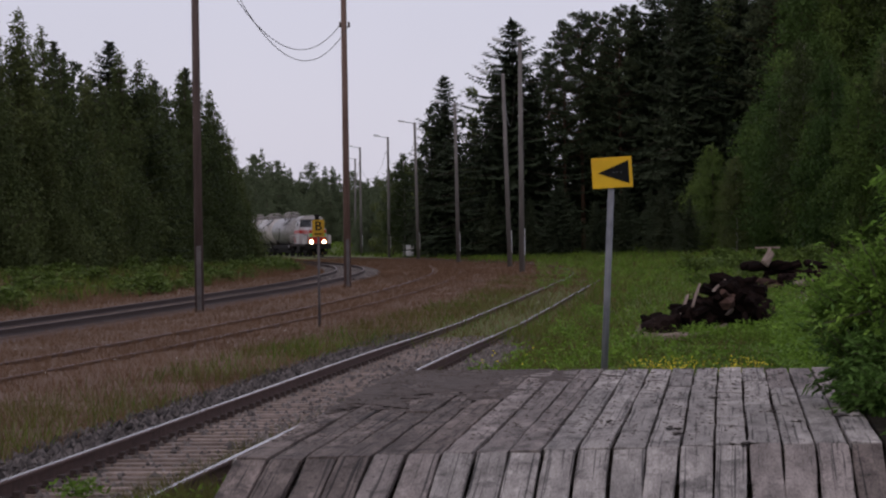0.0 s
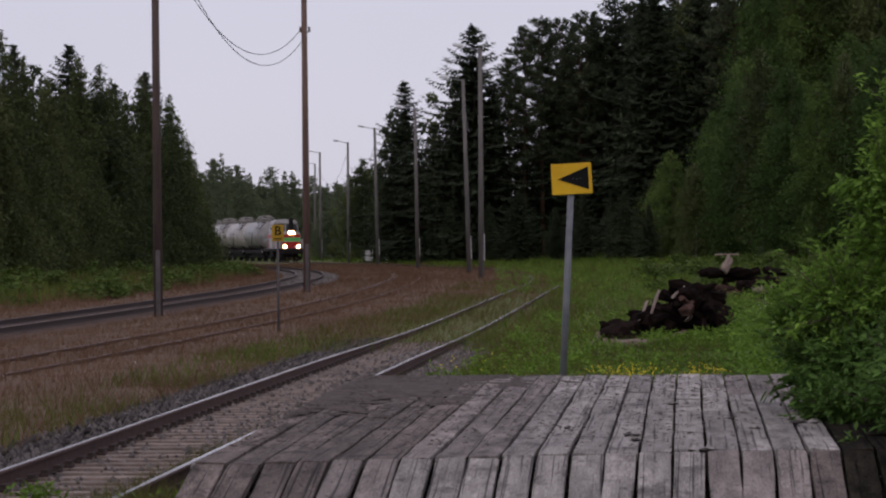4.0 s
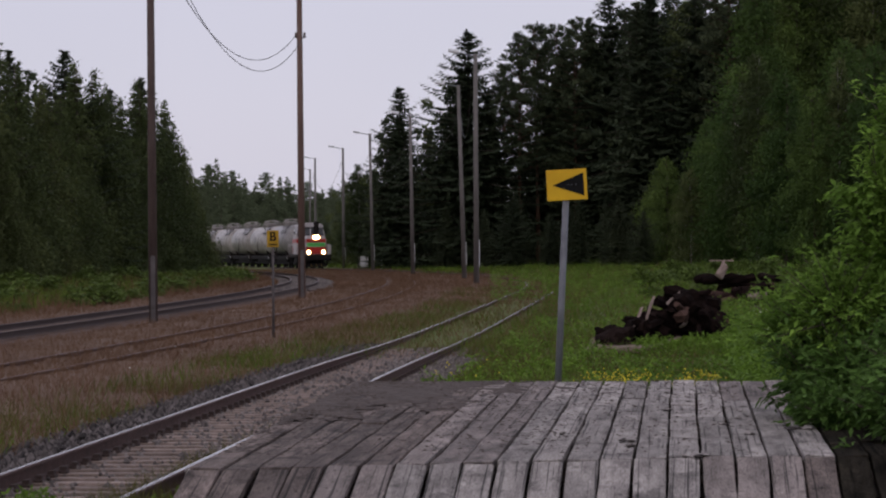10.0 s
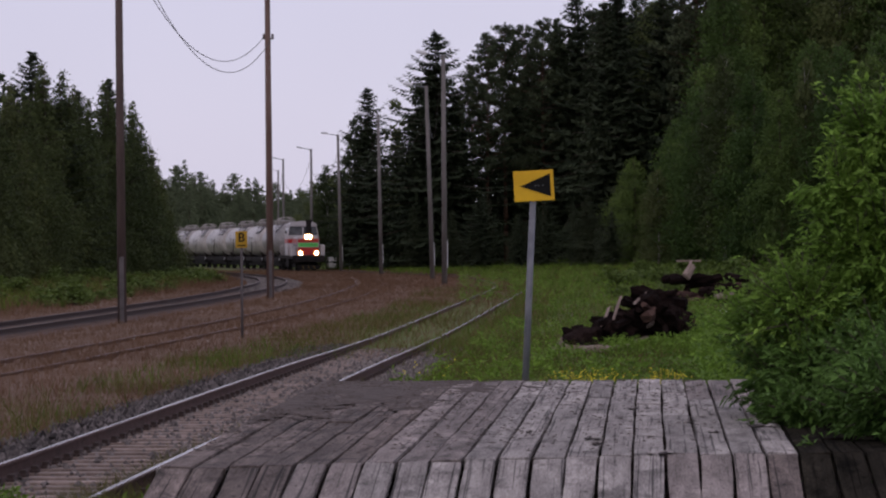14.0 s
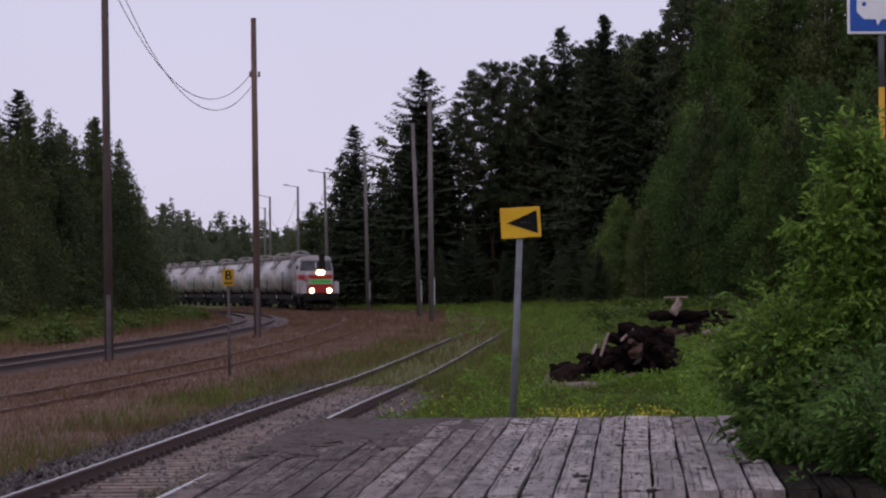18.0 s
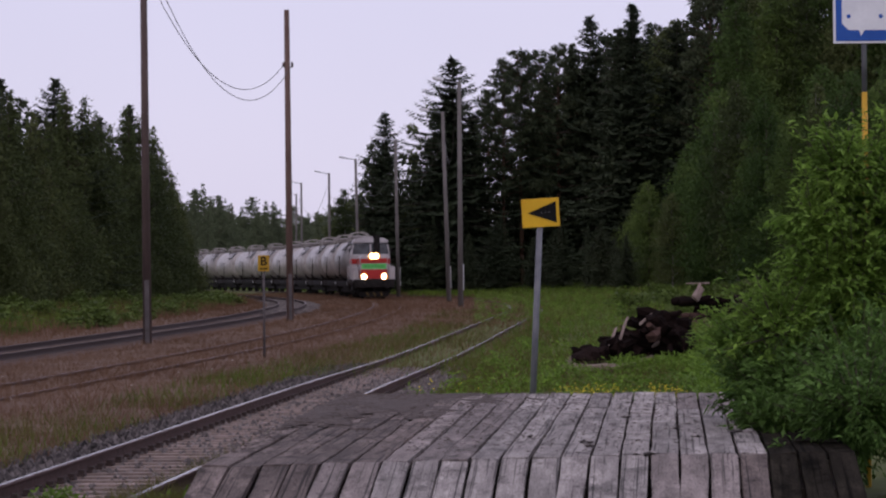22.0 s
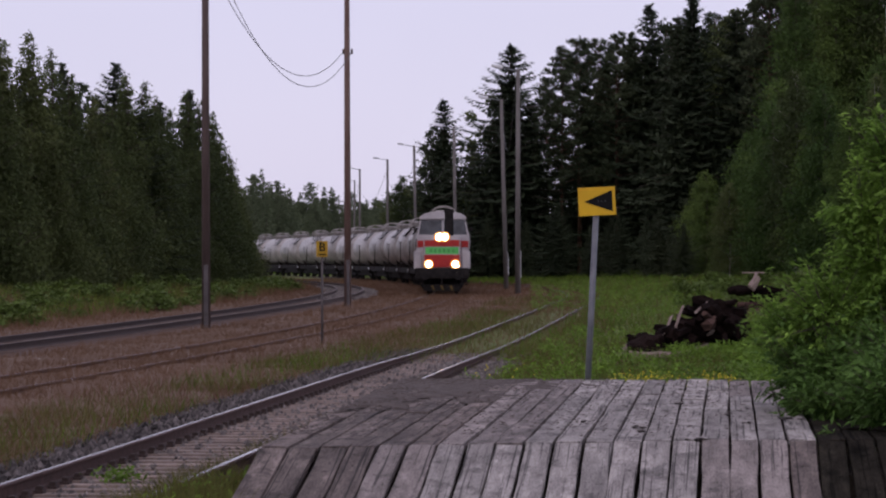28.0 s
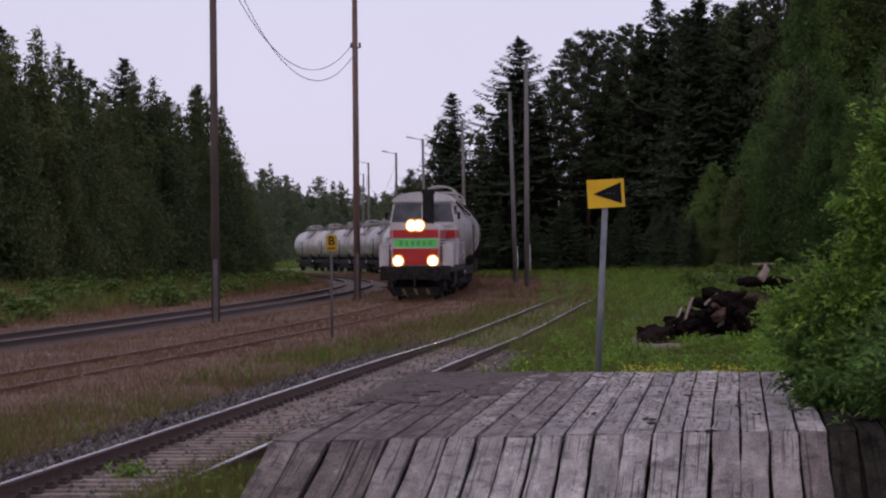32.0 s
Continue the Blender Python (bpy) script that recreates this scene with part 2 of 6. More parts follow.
M = {
    "plank": mat("weathered_plank", (0.15, 0.133, 0.124), (0.45, 0.41, 0.378), 1.4, 0.85, 0, 0.9, 26, rand=0.24, stretch=(7, 0.9, 7), stain=0.7, cracks=0.74, worn=0.45),
    "plank_dirty": mat("plank_under_soil", (0.050, 0.038, 0.033), (0.22, 0.176, 0.155), 1.4, 0.9, 0, 0.9, 26, rand=0.2, stretch=(6, 0.9, 6), stain=0.7, cracks=0.75, worn=0.55),
    "plank_grey": mat("dull_plank", (0.100, 0.083, 0.075), (0.34, 0.29, 0.266), 1.4, 0.85, 0, 0.9, 26, rand=0.22, stretch=(6, 0.9, 6), stain=0.7, cracks=0.74, worn=0.45),
    # nearly black: the bush's shade put into the colour on top of dirt
    "plank_dark": mat("dirty_shaded_plank", (0.011, 0.0095, 0.007), (0.036, 0.031, 0.023), 1.4, 0.95, 0, 0.9, 26, rand=0.2, stretch=(6, 0.9, 6), stain=0.7, cracks=0.75, worn=0.55, spec=0.03),
    "knot": mat("old_knot", (0.03, 0.022, 0.02), (0.06, 0.05, 0.045), 10, 0.9),
    "soil": mat("dark_soil", (0.038, 0.029, 0.024), (0.115, 0.091, 0.080), 6, 0.95, 0, 1.0, 30, stain=0.8),
    "rail_top": mat("worn_rail_steel", (0.27, 0.242, 0.238), (0.42, 0.38, 0.38), 5, 0.22, 1.0, 0.03, 60),
    "rail_rust": mat("rusty_rail_steel", (0.045, 0.025, 0.02), (0.10, 0.055, 0.045), 8, 0.8, 0.0, 0.3, 60),
    "rail_old": mat("overgrown_rail_steel", (0.10, 0.075, 0.07), (0.19, 0.15, 0.145), 8, 0.6, 0.2, 0.3, 60),
    "sleeper": mat("grey_sleeper", (0.125, 0.092, 0.077), (0.27, 0.21, 0.182), 5, 0.9, 0, 0.4, 50, rand=0.18),
    "fastening": mat("rusty_fastening", (0.03, 0.02, 0.018), (0.06, 0.04, 0.035), 20, 0.8),
    "gravel": mat("ballast_stone", (0.065, 0.056, 0.053), (0.19, 0.165, 0.155), 12, 0.9, 0, 0.3, 80, rand=0.5, island=True),
    "dark_gravel": mat("dark_ballast_stone", (0.032, 0.027, 0.026), (0.112, 0.097, 0.093), 12, 0.9, 0, 0.3, 80, rand=0.75, island=True),
    "brown_grass": mat("brown_grass", (0.120, 0.070, 0.042), (0.185, 0.113, 0.070), 0.12, 0.9, rand=0.06, island=True, spec=0.03, through_light=0.5),
    "green_grass": mat("green_grass", (0.041, 0.076, 0.009), (0.108, 0.165, 0.018), 0.35, 0.8, rand=0.28, island=True, spec=0.2, through_light=0.2),
    "tuft": mat("dull_green_tuft", (0.080, 0.074, 0.024), (0.112, 0.115, 0.032), 0.3, 0.85, rand=0.2, island=True, spec=0.1, through_light=0.2),
    "herb": mat("tall_herb_leaf", (0.066, 0.132, 0.015), (0.155, 0.258, 0.030), 0.3, 0.7, rand=0.4, island=True, spec=0.25, through_light=0.25),
    "yellow_flower": mat("yellow_petal", (0.52, 0.42, 0.015), (0.70, 0.58, 0.03), 5, 0.6, rand=0.2, island=True),
    "white_flower": mat("white_petal", (0.45, 0.47, 0.40), (0.65, 0.66, 0.6), 5, 0.7, rand=0.2, island=True),
    # bush leaf in two copies: the darker carries shade, the paler light
    "shaded_bush_leaf": mat("bush_leaf_with_shade", (0.044, 0.092, 0.020), (0.112, 0.205, 0.045), 1.2, 0.6, rand=0.35, island=True, spec=0.12, through_light=0.25),
    "bush_leaf": mat("bush_leaf", (0.088, 0.168, 0.026), (0.20, 0.325, 0.055), 1.2, 0.6, rand=0.35, island=True, spec=0.12, through_light=0.3),
    "bark": mat("bark", (0.05, 0.038, 0.03), (0.11, 0.085, 0.07), 4, 0.95, 0, 0.8, 20, stretch=(3, 3, 0.7)),
    "pine_bark": mat("orange_pine_bark", (0.055, 0.031, 0.02), (0.11, 0.062, 0.04), 3, 0.95, 0, 0.6, 20, stretch=(3, 3, 0.7)),
    "birch_bark": mat("birch_bark", (0.10, 0.09, 0.085), (0.42, 0.40, 0.38), 3, 0.8, stretch=(1, 1, 4)),
    "spruce": mat("spruce_needles", (0.029, 0.039, 0.022), (0.056, 0.072, 0.038), 0.4, 0.8, rand=0.25, island=True, spec=0.1, tree=0.3),
    "pine": mat("pine_needles", (0.029, 0.040, 0.021), (0.056, 0.072, 0.036), 0.4, 0.8, rand=0.25, island=True, spec=0.1, tree=0.3),
    "birch": mat("birch_leaves", (0.044, 0.060, 0.020), (0.080, 0.102, 0.034), 0.3, 0.65, rand=0.18, island=True, spec=0.15, through_light=0.3, tree=0.35),
    # haze of the distance put into a paler, greyer leaf colour
    "grove": mat("hazy_distant_leaves", (0.085, 0.105, 0.062), (0.130, 0.158, 0.090), 0.2, 0.9, rand=0.08, island=True, spec=0.02, through_light=0.4),
    "alder": mat("alder_leaves", (0.043, 0.076, 0.018), (0.090, 0.140, 0.032), 0.3, 0.65, rand=0.18, island=True, spec=0.15, through_light=0.3, tree=0.35),
    "shrub_leaf": mat("shrub_leaves", (0.052, 0.085, 0.016), (0.105, 0.150, 0.028), 0.3, 0.65, rand=0.3, island=True, spec=0.2, through_light=0.2),
    "pole": mat("brown_pole_wood", (0.085, 0.05, 0.04), (0.16, 0.105, 0.085), 1.5, 0.9, 0, 0.4, 20, stretch=(4, 4, 0.4)),
    "pole_dark": mat("dark_pole_wood", (0.055, 0.038, 0.034), (0.105, 0.076, 0.068), 1.5, 0.9, 0, 0.4, 20, stretch=(4, 4, 0.4)),
    "grey_pole": mat("grey_pole_wood", (0.085, 0.078, 0.073), (0.165, 0.15, 0.142), 1.5, 0.9, 0, 0.3, 20, stretch=(4, 4, 0.4)),
    "pole_foot": mat("footing_wood", (0.06, 0.052, 0.052), (0.11, 0.098, 0.098), 3, 0.9, 0, 0.2, 50),
    "concrete": mat("pole_footing_concrete", (0.17, 0.16, 0.16), (0.26, 0.25, 0.25), 3, 0.9, 0, 0.2, 50),
    "galv": mat("galvanised_steel", (0.12, 0.125, 0.14), (0.19, 0.195, 0.21), 6, 0.6, 0.3, 0.05, 60),
    "lamp_white": mat("pale_lamp_housing", (0.72, 0.73, 0.76), (0.82, 0.83, 0.85), 8, 0.5),
    "wire": mat("dark_wire", (0.02, 0.02, 0.022), (0.04, 0.04, 0.042), 8, 0.6),
    "ceramic": mat("insulator_ceramic", (0.07, 0.05, 0.045), (0.12, 0.09, 0.08), 8, 0.3),
    "sign_yellow": mat("yellow_sign_enamel", (0.58, 0.33, 0.008), (0.70, 0.42, 0.012), 2, 0.45, stain=0.2),
    "old_yellow": mat("faded_yellow_enamel", (0.30, 0.17, 0.008), (0.42, 0.25, 0.012), 6, 0.6, stain=0.4),
    "sign_black": mat("black_sign_enamel", (0.006, 0.006, 0.006), (0.014, 0.014, 0.014), 3, 0.7, spec=0.08),
    "sign_white": mat("white_sign_enamel", (0.65, 0.66, 0.7), (0.78, 0.79, 0.82), 3, 0.4, stain=0.2),
    "sign_blue": mat("blue_sign_enamel", (0.012, 0.07, 0.32), (0.02, 0.10, 0.42), 3, 0.4, stain=0.2),
    "post_yellow": mat("ochre_post_paint", (0.42, 0.24, 0.02), (0.55, 0.33, 0.03), 5, 0.6),
    "rot": mat("rotten_black_wood", (0.003, 0.0022, 0.0021), (0.017, 0.0105, 0.009), 4, 0.97, 0, 0.9, 15, rand=0.5, stretch=(2, 2, 0.5), spec=0.04),
    "half_rot": mat("reddish_rotten_wood", (0.018, 0.010, 0.008), (0.085, 0.050, 0.040), 4, 0.95, 0, 0.9, 15, rand=0.4, stretch=(2, 2, 0.5), spec=0.1),
    "pale_wood": mat("pale_split_wood", (0.13, 0.092, 0.078), (0.30, 0.235, 0.205), 5, 0.9, 0, 0.5, 20, rand=0.25, stretch=(4, 4, 0.5)),
    "box": mat("pale_cabinet_paint", (0.5, 0.5, 0.52), (0.62, 0.62, 0.64), 4, 0.5, stain=0.2),
    "white_paint": mat("dirty_white_train_paint", (0.30, 0.275, 0.28), (0.50, 0.475, 0.48), 1.2, 0.5, stain=0.6),
    "red_paint": mat("red_train_paint", (0.30, 0.016, 0.014), (0.42, 0.03, 0.024), 2, 0.4, stain=0.3),
    # number board is no lamp; a faint emission brightens its green
    "green_plate": mat("glowing_green_board", (0.06, 0.32, 0.07), (0.10, 0.42, 0.11), 3, 0.4, stain=0.2, emit=0.12),
    "plate_mark": mat("dark_green_bar", (0.045, 0.25, 0.055), (0.06, 0.29, 0.07), 3, 0.5),
    "black_metal": mat("grimy_black_steel", (0.008, 0.008, 0.008), (0.028, 0.024, 0.023), 5, 0.85, 0.0, 0.2, 40, spec=0.08),
    "under": mat("underframe_grime", (0.016, 0.013, 0.012), (0.045, 0.037, 0.034), 4, 0.9, 0, 0.2, 40, spec=0.08),
    "hazard": mat("worn_yellow_stripe", (0.05, 0.033, 0.010), (0.14, 0.09, 0.018), 6, 0.7),
    "glass": mat("cab_window_glass", (0.035, 0.038, 0.043), (0.085, 0.09, 0.10), 2, 0.08, 0.0, spec=0.4),
    "tank": mat("dirty_pale_tank_paint", (0.16, 0.142, 0.13), (0.47, 0.43, 0.40), 0.7, 0.36, 0, 0.1, 30, rand=0.18, stretch=(1, 1, 1.5), stain=0.6),
    "tank_grey": mat("grimy_grey_tank_paint", (0.12, 0.112, 0.11), (0.34, 0.32, 0.315), 0.7, 0.35, 0, 0.1, 30, stretch=(1, 1, 1.5), stain=0.6),
    "hoop": mat("dull_hoop_paint", (0.22, 0.20, 0.185), (0.42, 0.39, 0.365), 6, 0.6),
    "band": mat("tank_band", (0.15, 0.132, 0.12), (0.30, 0.275, 0.255), 4, 0.6),
    "lamp_glow": mat("lit_headlamp", (1.0, 0.82, 0.5), (1.0, 0.74, 0.42), 2, 0.3, emit=24.0),
    # amber glare round the headlamps, painted as a weak emission
    "reflector": mat("headlamp_glare", (1.0, 0.5, 0.16), (1.0, 0.40, 0.08), 2, 0.3, emit=0.9),
    "bird": mat("dark_feathers", (0.02, 0.02, 0.022), (0.05, 0.05, 0.05), 20, 0.8),
}


# ---------------------------------------------------------------- mesh helpers
def part(name, bm, material, parent=None, label="", smooth=False):
    """Links a bmesh as one mesh object under a thing or a part."""
    me = bpy.data.meshes.new(name)
    if smooth:
        for fc in bm.faces:
            fc.smooth = True
    bm.to_mesh(me)
    bm.free()
    for mm in material if isinstance(material, (list, tuple)) else (material,):
        me.materials.append(mm)
    ob = new(name, me)
    ob.parent = parent
    if label:
        ob["label"] = label
    return ob


def raw(name, verts, faces, material, parent=None, slots=None):
    me = bpy.data.meshes.new(name)
    me.from_pydata([tuple(v) for v in verts], [], [tuple(f) for f in faces])
    for mm in material if isinstance(material, (list, tuple)) else (material,):
        me.materials.append(mm)
    if slots is not None:
        me.polygons.foreach_set("material_index", np.asarray(slots, dtype=np.int32))
    ob = new(name, me)
    ob.parent = parent
    return ob


def empty(name, m=None):
    ob = new(name)
    if m is not None:
        ob.matrix_basis = m
    return ob


def box(bm, size, centre, bevel=0.0, m=None):
    r = bmesh.ops.create_cube(bm, size=1.0, matrix=(m or Matrix()) @ Matrix.Translation(centre) @ Matrix.Diagonal((*size, 1)))
    if bevel:
        es = list({e for v in r["verts"] for e in v.link_edges})
        bmesh.ops.bevel(bm, geom=es, offset=bevel, segments=2, affect="EDGES", profile=0.6)
    return bm


def rod(bm, a, b, r1, r2=None, seg=10):
    a, b = Vector(a), Vector(b)
    d = b - a
    m = Matrix.Translation((a + b) / 2) @ d.to_track_quat("Z", "Y").to_matrix().to_4x4()
    bmesh.ops.create_cone(bm, cap_ends=True, segments=seg, radius1=r1, radius2=r1 if r2 is None else r2, depth=d.length, matrix=m)
    return bm


def prism(bm, outline, y0, y1):
    """An outline in x, z drawn out along y."""
    a = [bm.verts.new((x, y0, z)) for x, z in outline]
    b = [bm.verts.new((x, y1, z)) for x, z in outline]
    bm.faces.new(a)
    bm.faces.new(b[::-1])
    k = len(a)
    for i in range(k):
        bm.faces.new((a[(i + 1) % k], a[i], b[i], b[(i + 1) % k]))
    bmesh.ops.recalc_face_normals(bm, faces=bm.faces[:])
    return bm


def B():
    return bmesh.new()


def smooth01(a, b, v):
    q = np.clip((np.asarray(v, dtype=float) - a) / (b - a), 0, 1)
    return q * q * (3 - 2 * q)


SLOPE = 0.0835  # the tracks' lean to the right for each metre ahead
ALONG = math.atan(SLOPE)


def middle_x(y):
    """Where the middle track runs at a distance y."""
    a = np.clip(y, 90, 350) - 90
    return -13.15 + 0.0987 * y - a * a / 1905 - 0.273 * np.clip(y - 350, 0, None)


def left_x(y):
    """Where the far track runs at a distance y."""
    a = np.clip(y, 111, 240) - 111
    return -18.23 + 0.0948 * y - a * a / 1153 - 0.224 * np.clip(y - 240, 0, None)


def ground_z(x, y):
    """Height of the ground: rail level near the ramp, rising gently with distance."""
    x, y = np.asarray(x, dtype=float), np.asarray(y, dtype=float)
    z = -0.2 + 0.3 * smooth01(60, 160, y)
    d = x - middle_x(y)
    z = z + 0.8 * smooth01(5, 30, d) * smooth01(190, 330, y) + 0.3 * smooth01(9, 30, d) * smooth01(60, 140, y)
    return z + 0.5 * smooth01(-12, -24, d) * smooth01(60, 160, y)


def gz(x, y):
    return float(ground_z(x, y))


# ---------------------------------------------------------------- tracks in plan
def track(x0, turn, bends):
    """A track from x0 abeam of the camera, turned from the yard's line: straight stretches and arcs to the left, as (length, radius or 0). Gives place and heading at a length s."""
    start, h, pieces, s0 = Vector((x0, 0)), ALONG + turn, [], 0.0
    for ln, r in bends:
        pieces.append((s0, ln, r, start.copy(), h))
        if r:
            c = start + Vector((-math.cos(h), math.sin(h))) * r
            h -= ln / r
            start = c + Vector((math.cos(h), -math.sin(h))) * r
        else:
            start = start + Vector((math.sin(h), math.cos(h))) * ln
        s0 += ln

    def where(s):
        first, ln, r, p, h0 = next((q for q in reversed(pieces) if s >= q[0]), pieces[0])
        d = s - first
        if not r:
            return p + Vector((math.sin(h0), math.cos(h0))) * d, h0
        h1 = h0 - d / r
        return p + Vector((-math.cos(h0), math.sin(h0))) * r + Vector((math.cos(h1), -math.sin(h1))) * r, h1
    return where


SUNK = -0.17  # how far the middle track lies below the others


def rail_z(x, y):
    return 0.3 * float(smooth01(60, 160, y)) + 0.0 * x


LEFT_TRACK = track(-18.23, 0.0112, [(111.2, 0), (130, 576.5), (90, 940), (100, 0)])
MIDDLE_TRACK = track(-13.15, 0.0151, [(90, 0), (177.5, 933.5), (83.3, 1004), (80, 0), (400, 700)])
NEAR_TRACK = track(-5.3, 0.0, [(135, 0), (156, 520), (100, 0)])


# ---------------------------------------------------------------- ground
def build_ground():
    xs = np.unique(np.concatenate([np.linspace(-3000, -80, 12), np.linspace(-80, -40, 14), np.linspace(-40, 60, 126), np.linspace(60, 120, 14), np.linspace(120, 3000, 12)]))
    ys = np.unique(np.concatenate([np.linspace(-2500, -30, 8), np.linspace(-30, 20, 14), np.linspace(20, 160, 176), np.linspace(160, 420, 120), np.linspace(420, 900, 20), np.linspace(900, 4000, 10)]))
    gx, gy = np.meshgrid(xs, ys)
    z = ground_z(gx, gy)
    rng = np.random.default_rng(3)
    q = gx - SLOPE * gy
    bumps = rng.normal(0, 0.025, z.shape) * (np.abs(q - -5.3) > 2.6)
    z = z + bumps - 0.10 * ((np.abs(q + 5.3) < 2.4) & (gy < 68)) - 0.08 * ((np.abs(gx - left_x(gy)) < 2.0) & (gy < 260)) - 0.06 * ((np.abs(gx - middle_x(gy)) < 1.3) & (gy > 20) & (gy < 330)) - 0.10 * ((q > -3.0) & (q < 3) & (gy > 18) & (gy < 34.5))
    nx, ny = len(xs), len(ys)
    verts = np.stack([gx.ravel(), gy.ravel(), z.ravel()], 1)
    faces = [(j * nx + i, j * nx + i + 1, (j + 1) * nx + i + 1, (j + 1) * nx + i) for j in range(ny - 1) for i in range(nx - 1)]
    m = mat("yard_ground", (0.055, 0.075, 0.012), (0.09, 0.105, 0.02), 0.25, 0.95, 0, 0.6, 6)
    n, l = m.node_tree.nodes, m.node_tree.links
    b = n["Principled BSDF"]
    green = b.inputs["Base Color"].links[0].from_socket
    geo = n.new("ShaderNodeNewGeometry")
    sep = n.new("ShaderNodeSeparateXYZ")
    l.new(geo.outputs["Position"], sep.inputs[0])
    lean = n.new("ShaderNodeMath")
    lean.operation = "MULTIPLY_ADD"
    l.new(sep.outputs[1], lean.inputs[0])
    lean.inputs[1].default_value = -SLOPE
    l.new(sep.outputs[0], lean.inputs[2])
    ragged = n.new("ShaderNodeTexNoise")
    ragged.inputs["Scale"].default_value, ragged.inputs["Detail"].default_value = 0.22, 5
    l.new(geo.outputs["Position"], ragged.inputs["Vector"])
    wob = n.new("ShaderNodeMath")
    wob.operation = "MULTIPLY_ADD"
    l.new(ragged.outputs[0], wob.inputs[0])
    wob.inputs[1].default_value = 6.0
    l.new(lean.outputs[0], wob.inputs[2])
    edge = n.new("ShaderNodeMapRange")
    edge.inputs[1].default_value, edge.inputs[2].default_value = -5.0, -3.6
    edge.inputs[3].default_value, edge.inputs[4].default_value = 1.0, 0.0
    l.new(wob.outputs[0], edge.inputs[0])
    brown = n.new("ShaderNodeMix")
    brown.data_type = "RGBA"
    brown.inputs[6].default_value, brown.inputs[7].default_value = (0.09, 0.054, 0.035, 1), (0.15, 0.095, 0.062, 1)
    l.new(ragged.outputs[0], brown.inputs[0])
    far = n.new("ShaderNodeMapRange")
    far.inputs[1].default_value, far.inputs[2].default_value = 250.0, 330.0
    far.inputs[3].default_value, far.inputs[4].default_value = 1.0, 0.0
    l.new(sep.outputs[1], far.inputs[0])
    dry = n.new("ShaderNodeMath")
    dry.operation = "MULTIPLY"
    l.new(edge.outputs[0], dry.inputs[0])
    l.new(far.outputs[0], dry.inputs[1])
    mix = n.new("ShaderNodeMix")
    mix.data_type = "RGBA"
    l.new(dry.outputs[0], mix.inputs[0])
    l.new(green, mix.inputs[6])
    l.new(brown.outputs[2], mix.inputs[7])
    l.new(mix.outputs[2], b.inputs["Base Color"])
    ob = raw("ground", verts, faces, m)
    for p in ob.data.polygons:
        p.use_smooth = True
    return tagged(ob, "yard ground with brown dry grass and green verges", "ground", kind="structure")


build_ground()


# ---------------------------------------------------------------- rails
RAIL = [(-0.07, -0.17), (0.07, -0.17), (0.07, -0.155), (0.012, -0.135), (0.012, -0.045), (0.036, -0.034), (0.036, -0.012), (0.026, 0.0), (-0.026, 0.0), (-0.036, -0.014), (-0.036, -0.034), (-0.012, -0.045), (-0.012, -0.135), (-0.07, -0.155)]


def sweep_rail(name, where, side, s0, s1, step, mats, parent, lift=0.0, sink=0.0):
    ss = np.arange(s0, s1 + step, step)
    verts, faces, slots = [], [], []
    k = len(RAIL)
    for s in ss:
        p, h = where(float(s))
        rx, ry = math.cos(h), -math.sin(h)
        z0 = rail_z(p.x, p.y) + lift - sink * float(smooth01(52, 80, s))
        for a, c in RAIL:
            d = side * 0.797 + a
            verts.append((p.x + rx * d, p.y + ry * d, z0 + c))
    for i in range(len(ss) - 1):
        for j in range(k):
            faces.append((i * k + j, i * k + (j + 1) % k, (i + 1) * k + (j + 1) % k, (i + 1) * k + j))
            slots.append(0 if j == 7 else 1)
    ob = raw(name, verts, faces, mats, parent, slots)
    return ob


def build_track(label, where, s0, s1, mats, lift, sleepers, step=2.0, wood="sleeper", sink=0.0):
    th = tagged(empty("railway_track"), label, "railway track", "tracks of the yard", "structure")
    for side in (-1, 1):
        sweep_rail("rail", where, side, s0, s1, step, mats, th, lift, sink)
    if sleepers:
        me = None
        for s in np.arange(*sleepers):
            p, h = where(float(s))
            if me is None:
                bm = B()
                box(bm, (2.6, 0.25, 0.16), (0, 0, 0), 0.015)
                me = part("sleeper", bm, M[wood], th).data
                ob = bpy.data.objects[th.children[-1].name]
                clip = B()
                for d in (-0.797, 0.797):
                    box(clip, (0.30, 0.15, 0.03), (d, 0, 0.015), 0.006)
                    for e in (-0.105, 0.105):
                        box(clip, (0.07, 0.10, 0.06), (d + e, 0, 0.045), 0.01)
                cl = part("fastening", clip, M["fastening"], ob)
                clm = cl.data
            else:
                ob = new("sleeper", me)
                ob.parent = th
                cl = new("fastening", clm)
                cl.parent = ob
            z0 = rail_z(p.x, p.y) + lift - 0.172 - 0.08
            ob.matrix_basis = Matrix.Translation((p.x, p.y, z0)) @ pose(0, 0, 0, 0, 0, -math.degrees(h) + random.uniform(-0.8, 0.8))
            cl.matrix_basis = pose(0, 0, 0.078)
    return th


near_track = build_track("near railway track with worn rails on grey sleepers", NEAR_TRACK, -40, 330, [M["rail_top"], M["rail_rust"]], 0.0, (22, 70, 0.61), sink=0.085)
build_track("middle railway track half sunk in brown grass", MIDDLE_TRACK, -40, 520, [M["rail_old"], M["rail_rust"]], SUNK, None)
build_track("far railway track with dark rails on a gravel bed", LEFT_TRACK, -40, 430, [M["rail_old"], M["fastening"]], 0.0, None)


